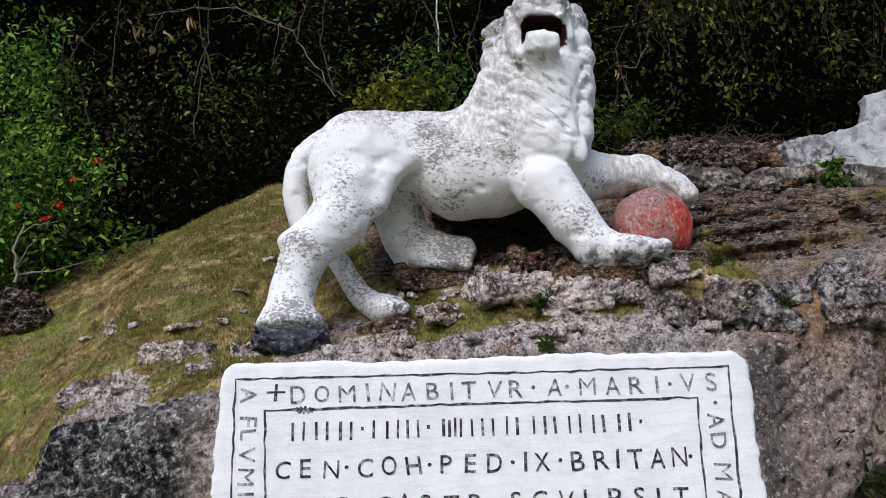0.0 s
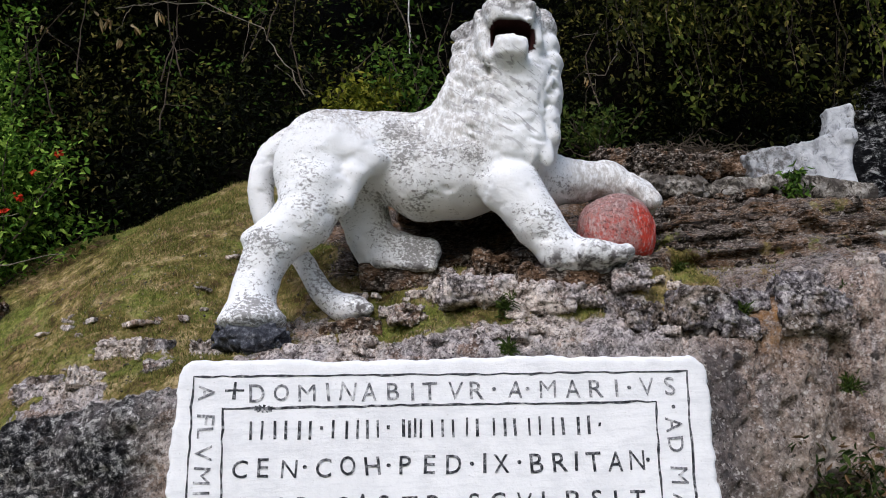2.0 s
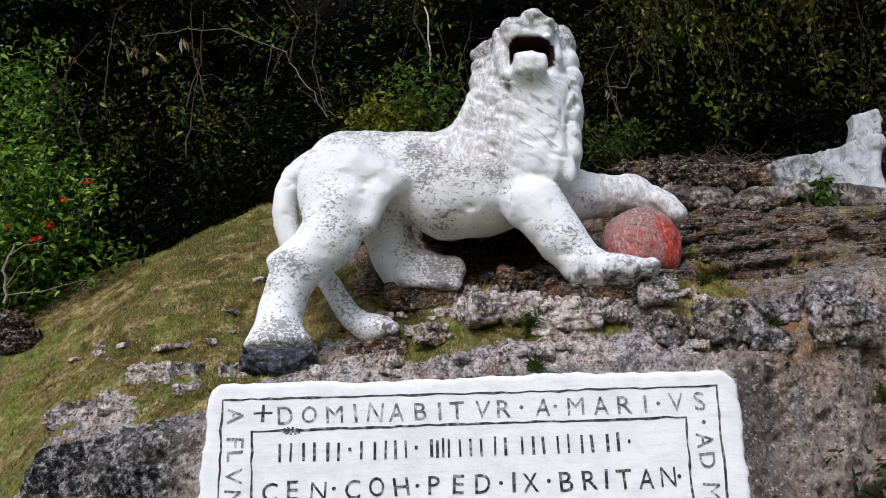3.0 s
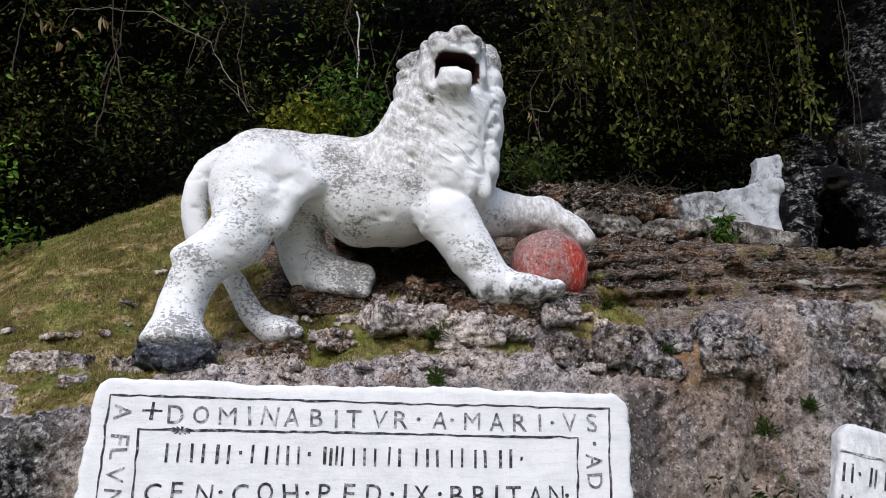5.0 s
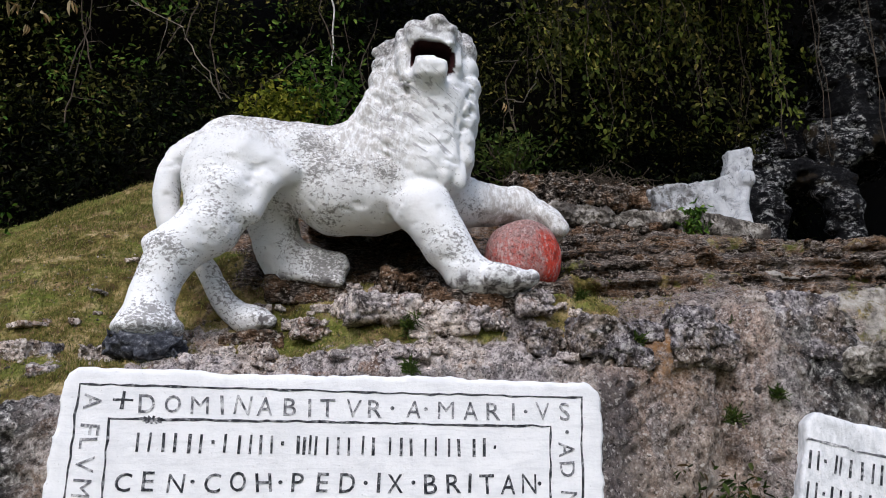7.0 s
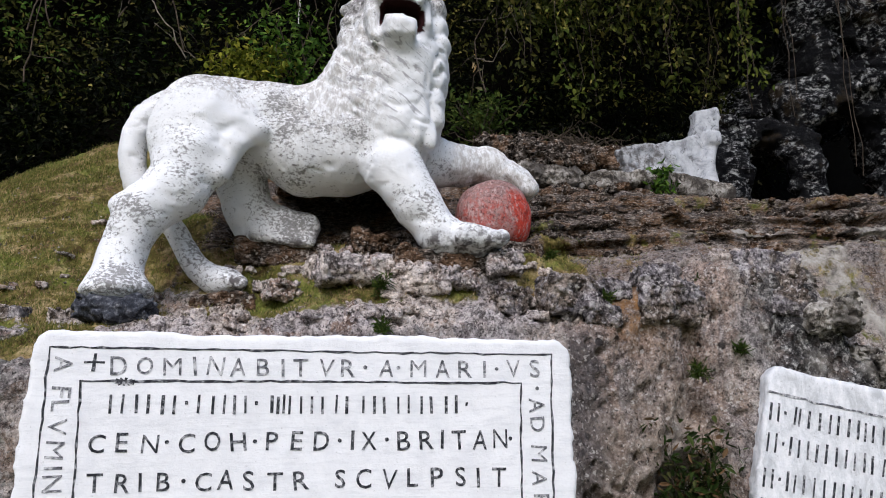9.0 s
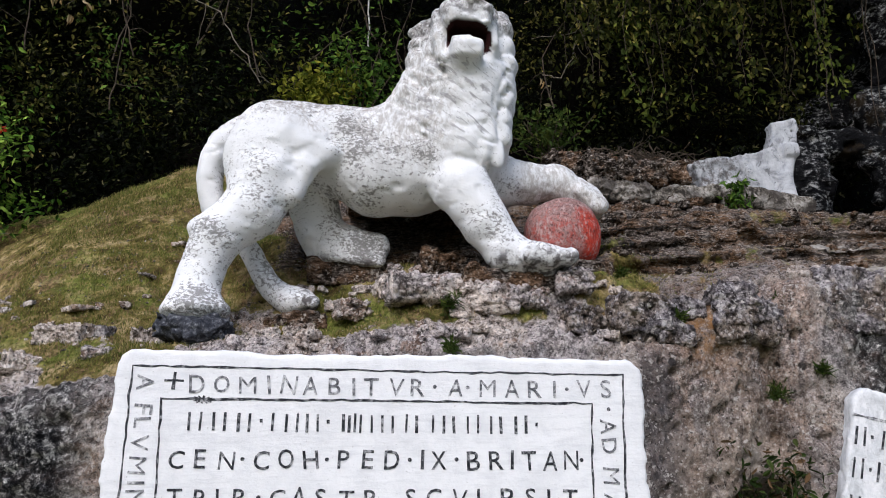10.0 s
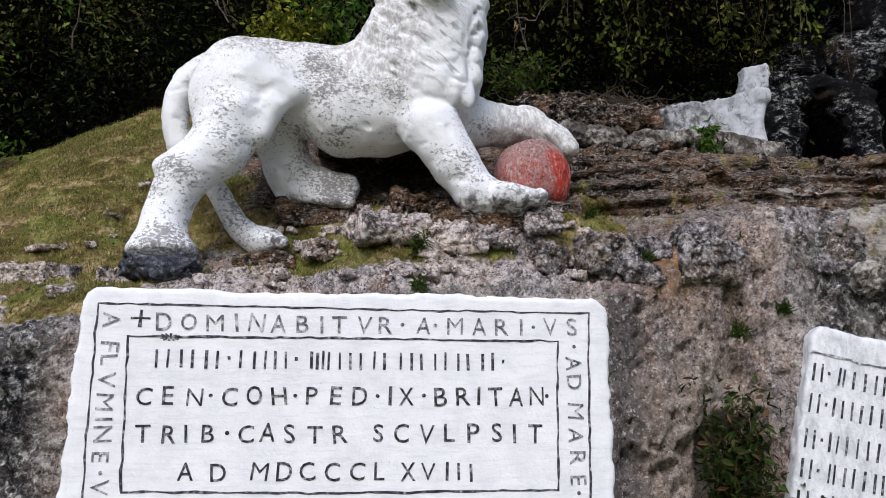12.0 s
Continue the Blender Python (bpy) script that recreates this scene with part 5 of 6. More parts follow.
def overhang():
    c = Carving((4.45, 6.9, 3.6), (8.2, 9.6, 8.6), 0.04)
    c.limb((4.95, 7.75, 3.8, 0.33), (4.95, 7.8, 4.6, 0.36), (5.1, 7.95, 5.12, 0.34), k=0.10)
    c.limb((5.1, 7.9, 5.05, 0.24), (5.85, 7.75, 5.15, 0.24), k=0.10)
    c.limb((5.93, 7.6, 3.8, 0.22), (5.93, 7.65, 4.7, 0.22), (5.98, 7.75, 5.3, 0.32), k=0.10)
    c.limb((5.95, 7.75, 5.5, 0.32), (6.7, 7.6, 5.75, 0.40), k=0.10)
    c.limb((6.35, 7.85, 6.1, 0.36), (6.5, 7.75, 7.0, 0.5), (6.65, 7.8, 8.3, 0.6), k=0.10)
    c.limb((7.5, 7.7, 3.7, 0.5), (7.4, 7.7, 5.4, 0.6), (7.4, 7.7, 7.5, 0.8), k=0.15)
    c.limb((4.9, 9.0, 3.9, 0.6), (7.4, 9.0, 3.9, 0.7), k=0.2)
    c.limb((5.2, 9.2, 5.2, 0.5), (7.4, 9.0, 6.5, 0.8), k=0.2)
    c.blob((5.50, 7.55, 4.55), (0.25, 0.75, 0.60), k=0.08, cut=True)
    c.blob((6.42, 7.5, 4.75), (0.30, 0.75, 0.62), k=0.08, cut=True)
    c.limb((5.7, 7.3, 5.98, 0.07), (6.9, 7.25, 6.15, 0.10), k=0.06, cut=True)
    c.limb((5.9, 7.3, 6.65, 0.06), (7.0, 7.2, 6.55, 0.10), k=0.06, cut=True)
    s = np.abs(c.d) < 0.5
    g = np.meshgrid(*c.ax, indexing="ij")
    p = [q[s] for q in g]
    bed = fbm(p[0] * 0.7, p[1] * 0.7, p[2] * 4.2, 3, 0.6, seed=71)
    c.d[s] += (0.12 * bed + 0.15 * fbm(p[0] * 2.2, p[1] * 2.2, p[2] * 2.6, 4, 0.6, seed=72, ridged=True)).astype(np.float32)
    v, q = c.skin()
    tagged(new("rock_overhang", mesh_from("rock_overhang", v, q, DARK_ROCK)), "layered limestone overhang, stained and painted dark for shade, shallow caves below", "rock overhang", kind="structure")


overhang()


# ------------------------------------------------------------------ loose and bedded stones
def block_mesh(name, half, seed, material, rough=0.42, step=None):
    """A worn bedded block round the origin."""
    step = step or max(half) / 19
    c = Carving([-h * 1.5 - step * 2 for h in half], [h * 1.5 + step * 2 for h in half], step)
    g = np.meshgrid(*c.ax, indexing="ij")
    r = 0.45 * min(half)
    q = [abs(g[i]) - half[i] + r for i in range(3)]
    d = np.sqrt(sum(np.maximum(a, 0) ** 2 for a in q)) + np.minimum(np.maximum(np.maximum(q[0], q[1]), q[2]), 0) - r
    f = 1.0 / max(half)
    m = min(half)
    d = d + rough * m * (1.4 * fbm(g[0] * f * 1.3, g[1] * f * 1.3, g[2] * f * 1.3, 4, 0.6, seed) + 0.8 * fbm(g[0] * f * 3.5, g[1] * f * 3.5, g[2] * f * 3.5, 3, 0.7, seed + 5, True)
                      + 0.45 * np.minimum(fbm(g[0] * f * 8, g[1] * f * 8, g[2] * f * 8, 2, 0.6, seed + 7), 0.1))
    c.d = d.astype(np.float32)
    v, q = c.skin()
    return mesh_from(name, v, q, material)


def stone(x, y, z, half, seed, turn=0.0, label="weathered grey-brown limestone boulder bedded in the slope", group="", material=None):
    ob = new("stone", block_mesh("stone", half, seed, material or ROCK, 0.30 if material == LILAC_ROCK else 0.38))
    ob.matrix_basis = pose(x, y, z, 4 * math.sin(seed), 5 * math.cos(seed * 1.7), turn)
    return tagged(ob, label, "stone", group)


stone(0.47, 4.83, 2.67, (0.23, 0.15, 0.095), 2, 6, "large pale pitted limestone rock below the lion")
stone(0.87, 4.78, 2.59, (0.20, 0.14, 0.105), 3, -8, "grey pitted limestone rock below the lion's foreleg")
stone(1.13, 4.72, 2.61, (0.11, 0.10, 0.06), 4, 10, "small grey pitted rock below the lion's forepaw")
stone(1.45, 4.86, 2.74, (0.13, 0.14, 0.075), 5, 0, "dark grey rock beside the lion's forepaw")
stone(0.30, 5.12, 2.74, (0.10, 0.12, 0.09), 6, 20, "small brown rock under the lion's belly")
stone(0.02, 5.0, 2.56, (0.09, 0.10, 0.06), 7, 30, "small brown stone under the lion's belly")
stone(0.70, 5.30, 2.93, (0.24, 0.14, 0.12), 8, 5, "brown rock in the shade under the lion", "", BED_ROCK)
stone(0.30, 5.62, 2.98, (0.30, 0.14, 0.12), 9, 0, "dark brown rock under the lion's hind paw", "", BED_ROCK)
stone(0.02, 5.52, 2.90, (0.32, 0.16, 0.10), 19, 0, "dark brown rock under the lion's hind paw", "", BED_ROCK)
stone(-0.60, 4.68, 2.27, (0.10, 0.10, 0.06), 10, 15, "small pale rock beside the tablet's top edge")
stone(1.03, 4.95, 2.72, (0.30, 0.16, 0.10), 11, 0, "brown rock under the lion's forepaw", "", BED_ROCK)
stone(1.52, 5.2, 2.86, (0.28, 0.20, 0.10), 12, 0, "brown rock under the red ball", "", BED_ROCK)
stone(-0.33, 5.25, 2.50, (0.22, 0.16, 0.07), 13, 0, "low brown rock under the tail's tuft", "", BED_ROCK)

# the rock's broken upper edge along the tablet, and the bedded ledges behind
rnd = random.Random(23)
for i in range(24):
    x = -1.15 + 2.95 * (i + rnd.random() * 0.7) / 24
    h = rnd.uniform(0.025, 0.065)
    stone(x, 4.50 + rnd.uniform(0, 0.22), float(ground_at(x, 4.58)) + rnd.uniform(-0.06, -0.01), (h * rnd.uniform(1.0, 1.8), h * 1.1, h * 0.5), 100 + i, rnd.uniform(-25, 25),
          "pitted grey limestone lump at the rock's upper edge", "edge stones")

def ledge_row(y, z, x0, x1, length, height, depth, seed, label, material):
    r = random.Random(seed)
    x = x0
    while x < x1:
        l = length * r.uniform(0.6, 1.4)
        if r.random() < 0.9:
            stone(x + l / 2, y + r.uniform(-0.05, 0.05) + 0.03 * math.sin(x * 2), z + r.uniform(-0.02, 0.02) + 0.035 * (x - x0) * 0.5, (l / 2, depth, height * r.uniform(0.8, 1.15) / 2), seed * 17 + int(x * 100), r.uniform(-4, 4), label, "ledge blocks", material)
        x += l * 0.98


ledge_row(6.95, 4.08, 1.75, 3.65, 0.75, 0.23, 0.15, 31, "grey-brown bedded limestone block of the back ledge", PALE_ROCK)
ledge_row(7.28, 4.46, 1.9, 3.65, 0.55, 0.34, 0.20, 32, "brown weathered limestone block of the back ledge", BED_ROCK)


def scatter(count, xr, yr, size, seed, label, group, material, sink=0.3, flat=0.65):
    """Loose stones on the ground: a few shapes, turned and scaled."""
    r = random.Random(seed)
    shapes = [block_mesh("stone", (0.1 * r.uniform(0.9, 1.5), 0.1, 0.1 * flat), seed * 7 + i, material, 0.5, 0.0125) for i in range(5)]
    for _ in range(count):
        x, y = r.uniform(*xr), r.uniform(*yr)
        k = size[0] * (size[1] / size[0]) ** r.random() / 0.1
        ob = new("stone", r.choice(shapes))
        ob.matrix_basis = pose(x, y, float(ground_at(x, y)) + 0.1 * k * flat * (0.6 - sink * 2), r.uniform(-15, 15), r.uniform(-15, 15), r.uniform(0, 360)) @ Matrix.Diagonal((k, k, k, 1))
        tagged(ob, label, "stone", group)


scatter(120, (1.7, 5.0), (5.1, 6.7), (0.02, 0.075), 81, "small broken brown stone on the stepped ledge", "ledge stones", BED_ROCK)
scatter(70, (-0.5, 1.8), (4.62, 5.4), (0.02, 0.06), 82, "small pale broken stone on the rocky shelf", "shelf stones", ROCK)
scatter(10, (-3.0, -0.9), (4.9, 6.6), (0.03, 0.07), 83, "pale flat stone sunk in the grass", "grass stones", ROCK, 0.60, 0.30)
scatter(18, (-2.3, -1.0), (4.7, 5.4), (0.012, 0.04), 85, "pale broken stone in the thin grass", "grass stones", ROCK, 0.5, 0.5)
scatter(30, (1.9, 3.6), (6.6, 7.6), (0.04, 0.11), 84, "broken pale stone on the back ledge", "back ledge stones", BED_ROCK)
# slab added over the hollow to keep it in shade
stone(0.55, 6.02, 3.62, (0.62, 0.36, 0.12), 44, 0, "dark rock added to roof and shade the hollow behind the lion", "", BED_ROCK)
stone(2.22, 6.16, 3.53, (0.14, 0.12, 0.10), 41, 10, "grey-brown rounded rock on the ledge", "", BED_ROCK)
stone(2.51, 6.16, 3.56, (0.11, 0.11, 0.09), 42, -10, "grey-brown rounded rock on the ledge", "", BED_ROCK)
stone(4.10, 6.72, 3.69, (0.43, 0.22, 0.085), 47, 4, "flat grey-brown slab below the white carving", "", BED_ROCK)
# grey rocks that break through the turf along the western lip
rnd = random.Random(29)
for i in range(9):
    x = -2.7 + 1.6 * (i + rnd.random()) / 9
    y = float(face_depth(x)) + rnd.uniform(0.14, 0.62)
    h = rnd.uniform(0.05, 0.11)
    stone(x, y, float(ground_at(x, y)) - 0.5 * h, (h * rnd.uniform(1.2, 2.0), h * 1.2, h * rnd.uniform(0.6, 0.8)), 140 + i, rnd.uniform(-30, 30), "craggy grey limestone rock breaking through the thin turf", "western lip rocks", LILAC_ROCK if i % 3 == 0 else ROCK)
# craggy blocks that break the east lip
for x, y, z, half, seed, turn in ((1.78, 4.58, 2.50, (0.19, 0.14, 0.13), 71, 8), (2.39, 4.58, 2.52, (0.15, 0.13, 0.19), 72, -12), (2.58, 4.60, 2.46, (0.13, 0.11, 0.13), 73, 20), (3.14, 4.60, 2.60, (0.25, 0.16, 0.23), 74, -6),
                                  (2.08, 4.64, 2.55, (0.13, 0.10, 0.07), 75, 15), (2.86, 4.66, 2.67, (0.14, 0.11, 0.08), 76, -10), (1.42, 4.62, 2.46, (0.12, 0.11, 0.09), 77, 12), (1.98, 4.56, 2.38, (0.12, 0.10, 0.08), 78, 0)):
    stone(x, y, z, half, seed, turn, "craggy lilac-grey limestone block at the rock's upper edge", "lip blocks", LILAC_ROCK)
for i in range(9):
    x = 3.35 + 0.13 * i + rnd.uniform(-0.05, 0.05)
    y = 4.52 + rnd.uniform(-0.06, 0.3)
    h = rnd.uniform(0.08, 0.15)
    stone(x, y, float(lip_height(x)) - rnd.uniform(0.0, 0.12), (h * 1.3, h, h * 0.8), 60 + i, rnd.uniform(-30, 30), "cream weathered limestone knob on the rock's shoulder", "pale knobs", PALE_ROCK)

# ------------------------------------------------------------------ plants
def leaves(centres, size, seed, droop=0.5, narrow=0.45, face=(0, -0.5, 0.85), jitter=0.9):
    """Folded leaves, two halves each, at the given places."""
    r = np.random.RandomState(seed)
    n = len(centres)
    L = size[0] + (size[1] - size[0]) * r.rand(n, 1)
    unit = lambda a: a / (np.linalg.norm(a, axis=1, keepdims=True) + 1e-9)
    d = unit(r.randn(n, 3) * np.array([1, 0.8, 0.8]) + np.array([0, -0.3, -droop]))
    nrm = unit(np.array(face) + jitter * r.randn(n, 3))
    s = unit(np.cross(d, nrm))
    up = np.cross(s, d)
    c = np.asarray(centres)
    w = L * narrow * 0.5 * (0.7 + 0.6 * r.rand(n, 1))
    curl = L * r.uniform(-0.15, 0.05, (n, 1))
    edge = [c, c + d * L * 0.25 + s * w * 0.85 + up * L * 0.06, c + d * L * 0.62 + s * w * 0.8 + up * L * 0.07, c + d * L + up * curl,
            c + d * L * 0.62 - s * w * 0.8 + up * L * 0.07, c + d * L * 0.25 - s * w * 0.85 + up * L * 0.06]
    v = np.stack(edge, 1).reshape(-1, 3)
    b = np.arange(n) * 6
    f = np.concatenate([np.stack([b, b + 1, b + 2, b + 3], 1), np.stack([b, b + 3, b + 4, b + 5], 1)])
    return v, f


def tubes(lines, sides=5):
    """Round tapered stems along lists of (x, y, z, radius)."""
    v, f = [], []
    for pts in lines:
        n0 = len(v)
        for i, p in enumerate(pts):
            a, c = Vector(pts[max(i - 1, 0)][:3]), Vector(pts[min(i + 1, len(pts) - 1)][:3])
            t = (c - a).normalized() if (c - a).length > 1e-6 else Vector((0, 0, 1))
            u = t.orthogonal().normalized()
            w = t.cross(u)
            for k in range(sides):
                q = Vector(p[:3]) + p[3] * (u * math.cos(2 * math.pi * k / sides) + w * math.sin(2 * math.pi * k / sides))
                v.append(tuple(q))
        for i in range(len(pts) - 1):
            for k in range(sides):
                a, c = n0 + i * sides + k, n0 + i * sides + (k + 1) % sides
                f.append((a, c, c + sides, a + sides))
    return v, f


def wander(start, end, r0, r1, n, wob, rnd):
    """A crooked line from start to end with tapering radius."""
    off = Vector((0, 0, 0))
    pts = []
    for i in range(n + 1):
        t = i / n
        p = Vector(start).lerp(Vector(end), t)
        if 0 < i:
            off += Vector((rnd.gauss(0, wob), rnd.gauss(0, wob), rnd.gauss(0, wob)))
        q = p + off * (1 if i < n else 0.6)
        pts.append((q.x, q.y, q.z, r0 + (r1 - r0) * t))
    return pts


def shrub(name, label, base, tips, leaf_mat_, size, per, spread, seed, category="shrub", bark=None, stem=0.014, droop=0.4, narrow=0.45):
    """A shrub: stems from its base to each tip, leaves gathered round the upper stems."""
    rnd = random.Random(seed)
    thing = new(name, None)
    thing.location = base
    lines, sites = [], []
    for tip in tips:
        line = wander((0, 0, 0), [tip[i] - base[i] for i in range(3)], stem, stem * 0.3, 7, 0.03 * math.dist(tip, base), rnd)
        lines.append(line)
        for k in range(per):
            t = rnd.random() ** 0.6
            i = min(int(t * 7), 6)
            a = line[i + 1]
            sites.append([a[j] + rnd.gauss(0, spread) for j in range(3)])
    for line in lines:
        part("stem", mesh_from("stem", *tubes([line]), bark or BARK), thing)
    v, f = leaves(np.array(sites), size, seed, droop, narrow)
    part("foliage", mesh_from("foliage", v, f, leaf_mat_, smooth_shade=False), thing)
    return tagged(thing, label, category)


def floor_height(x):
    """The wood's floor just behind the crest."""
    return float(np.interp(x, [-14, -8, -4.8, -3.3, -2.5, -1.7, 0, 3], [1.0, 2.2, 3.45, 3.95, 4.25, 4.6, 4.85, 4.9]))


def thicket(label, material, clumps, per, size, xr, zr, yr, seed, radius=(0.16, 0.42), gap=-0.05, droop=0.5, narrow=0.45, slope=0.12):
    """A curtain of foliage along the wood's edge, clump by clump, with gaps into the shade behind. zr: heights over the floor."""
    rnd = random.Random(seed)
    sites = []
    for _ in range(clumps * 4):
        x, h = rnd.uniform(*xr), rnd.uniform(*zr)
        c = [x, rnd.uniform(*yr) + slope * h, floor_height(x) + h]
        sites.append(c)
    sites = np.array(sites)
    g = fbm(sites[:, 0] * 1.5, sites[:, 1] * 0.7, sites[:, 2] * 1.5, 3, 0.6, seed)
    sites = sites[g > gap][:clumps]
    r = np.random.RandomState(seed)
    R = r.uniform(radius[0], radius[1], (len(sites), 1, 1))
    pts = (sites[:, None, :] + r.randn(len(sites), per, 3) * R * np.array([0.6, 0.45, 0.5])).reshape(-1, 3)
    v, f = leaves(pts, size, seed, droop, narrow)
    ob = new("thicket_foliage", mesh_from("thicket_foliage", v, f, material, smooth_shade=False))
    return tagged(ob, label, "foliage", kind="stuff")


thicket("dense green leaves along the wood's edge, colour darkened for shade", LEAF_SHADED, 1600, 55, (0.05, 0.105), (-12, 7), (-0.1, 7.2), (8.35, 9.6), 201, gap=0.06)
thicket("dense olive green leaves along the wood's edge", LEAF_OLIVE, 400, 34, (0.04, 0.09), (-5, 5.2), (0.9, 5.4), (8.15, 8.8), 202, gap=0.05)
thicket("mid green leaves along the wood's edge", LEAF_GREEN, 60, 36, (0.05, 0.10), (-9, 0.5), (0.2, 4.8), (8.2, 9.0), 203, gap=0.08)
thicket("green leaves of the wood on the west", LEAF_SHRUB, 420, 55, (0.05, 0.11), (-9, -4.25), (1.4, 5.8), (7.45, 8.4), 206, gap=-0.03)
thicket("dense green leaves of the western wood, colour darkened for shade", LEAF_SHADED, 420, 60, (0.06, 0.13), (-12, -5), (0.5, 7.5), (8.2, 9.6), 207, gap=-0.3)
thicket("low green leaves at the wood's foot, colour darkened for shade", LEAF_SHADED, 260, 50, (0.05, 0.10), (-5, 5), (-0.1, 1.0), (8.2, 8.8), 205, gap=-0.3)
thicket("yellow-green vine leaves hanging over the east bank", LEAF_VINE, 95, 30, (0.05, 0.11), (1.9, 6.0), (1.7, 4.6), (7.6, 8.2), 208, radius=(0.12, 0.3), gap=0.15, droop=1.0)
# unseen canopy above and behind, added to shade the wood's edge
rnd = random.Random(77)
pts = []
for _ in range(1100):
    x = rnd.uniform(-14, 10)
    d = rnd.random()
    c = (x, 7.9 + 4.5 * d, floor_height(x) + 5.2 + rnd.uniform(-0.3, 1.2) + 0.8 * d)
    pts += [[c[0] + rnd.gauss(0, 0.35), c[1] + rnd.gauss(0, 0.35), c[2] + rnd.gauss(0, 0.25)] for _ in range(34)]
for _ in range(330):
    # more unseen boughs, added to put the east ledges in shade
    c = (rnd.uniform(2.2, 9.5), rnd.uniform(5.6, 8.2), rnd.uniform(8.6, 10.2))
    pts += [[c[0] + rnd.gauss(0, 0.35), c[1] + rnd.gauss(0, 0.35), c[2] + rnd.gauss(0, 0.25)] for _ in range(34)]
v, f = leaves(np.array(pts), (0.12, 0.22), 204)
tagged(new("shade_canopy", mesh_from("shade_canopy", v, f, LEAF_SHADED, smooth_shade=False)), "unseen leafy boughs added to shade the wood's edge and the ledges", "foliage", kind="stuff")

rnd = random.Random(5)
# flowering shrubs on the west of the slope
for i, (x, y, h) in enumerate(((-4.5, 7.6, 2.3), (-4.15, 7.5, 2.0), (-5.2, 7.9, 2.9), (-4.15, 7.8, 1.5), (-4.9, 7.3, 2.0), (-5.8, 7.6, 2.6))):
    z = float(ground_at(x, y)) if x > -6 else 3.3
    tips = [(x + rnd.gauss(0, 0.40), y + rnd.gauss(0, 0.25), z + h * rnd.uniform(0.45, 1.0)) for _ in range(16)]
    sh = shrub("flowering_shrub", "bright green leafy shrub with a few small red flowers", (x, y, z - 0.05), tips, LEAF_SHRUB, (0.045, 0.10), 250, 0.11, 300 + i)
    if i == 1:
        for fx, fz in ((-4.02, 4.15), (-3.60, 4.17), (-3.73, 4.03), (-3.50, 4.42), (-4.25, 4.05), (-3.30, 4.60)):
            p = (fx - x, 7.2 - y, fz - z + 0.05)
            v, f = leaves(np.array([[p[0] + rnd.gauss(0, 0.012) for _ in (0,)] + [p[1] + rnd.gauss(0, 0.012), p[2] + rnd.gauss(0, 0.012)] for _ in range(14)]), (0.03, 0.05), 330 + i, 0.0, 0.8)
            part("flower", mesh_from("flower", v, f, FLOWER, smooth_shade=False), sh, "small red flower cluster")

shrub("yellow_green_shrub", "yellow-green leafy shrub behind the lion's back", (-0.55, 8.1, 4.75), [(-0.45 + rnd.gauss(0, 0.22), 7.95 + rnd.gauss(0, 0.10), 5.62 + rnd.gauss(0, 0.16)) for _ in range(16)], LEAF_LIME, (0.05, 0.10), 120, 0.10, 341)
shrub("green_shrub", "fresh green leafy shrub behind the lion's back", (0.05, 8.2, 4.8), [(0.0 + rnd.gauss(0, 0.26), 8.05 + rnd.gauss(0, 0.12), 5.95 + rnd.gauss(0, 0.35)) for _ in range(14)], LEAF_GREEN, (0.06, 0.11), 70, 0.12, 342)
shrub("fern_clump", "bright green ferny plants on the ledge behind the lion", (2.05, 7.7, 4.75), [(2.05 + rnd.gauss(0, 0.25), 7.6 + rnd.gauss(0, 0.1), 5.15 + rnd.gauss(0, 0.12)) for _ in range(14)], LEAF_WEED, (0.04, 0.09), 60, 0.08, 343, "fern")
shrub("ledge_plant", "small bright green plant beside the white carving", (3.62, 6.75, 3.98), [(3.64 + rnd.gauss(0, 0.07), 6.7 + rnd.gauss(0, 0.04), 4.2 + rnd.gauss(0, 0.06)) for _ in range(9)], LEAF_GREEN, (0.05, 0.09), 16, 0.03, 344, "plant", stem=0.006)
for i, (x, y, z, r) in enumerate(((2.58, 4.47, 2.02, 0.030), (2.00, 4.52, 2.47, 0.018), (2.72, 4.58, 2.60, 0.018), (0.60, 4.42, 2.25, 0.016), (3.00, 4.62, 2.64, 0.014), (0.60, 4.66, 2.54, 0.035), (2.86, 4.46, 2.16, 0.012), (1.86, 5.06, 2.86, 0.02))):
    shrub("crevice_plant", "tiny grassy green weed rooted in a crack of the rock", (x, y + 0.05, z), [(x + rnd.gauss(0, r), y - 0.02 + rnd.gauss(0, 0.012), z + rnd.gauss(0.015, r)) for _ in range(12)], LEAF_WEED, (0.025, 0.065), 14, 0.010, 350 + i, "weed", stem=0.0025, droop=-0.3, narrow=0.16)
shrub("rock_bush", "dark green leafy bush with dry stems in a rock hollow", (2.52, 4.70, 1.05), [(2.50 + rnd.gauss(0, 0.15), 4.42 + rnd.gauss(0, 0.06), 1.38 + rnd.gauss(0, 0.20)) for _ in range(56)], LEAF_BUSH, (0.035, 0.085), 26, 0.05, 361, "bush", stem=0.005, narrow=0.34)

stone(-4.02, 7.2, float(ground_at(-4.02, 7.2)) + 0.12, (0.28, 0.20, 0.20), 45, 10, "dark grey rock at the foot of the shrubs", "", BED_ROCK)
stone(-3.68, 7.1, float(ground_at(-3.68, 7.1)) + 0.05, (0.13, 0.12, 0.11), 46, -20, "dark grey rock at the foot of the shrubs", "", BED_ROCK)
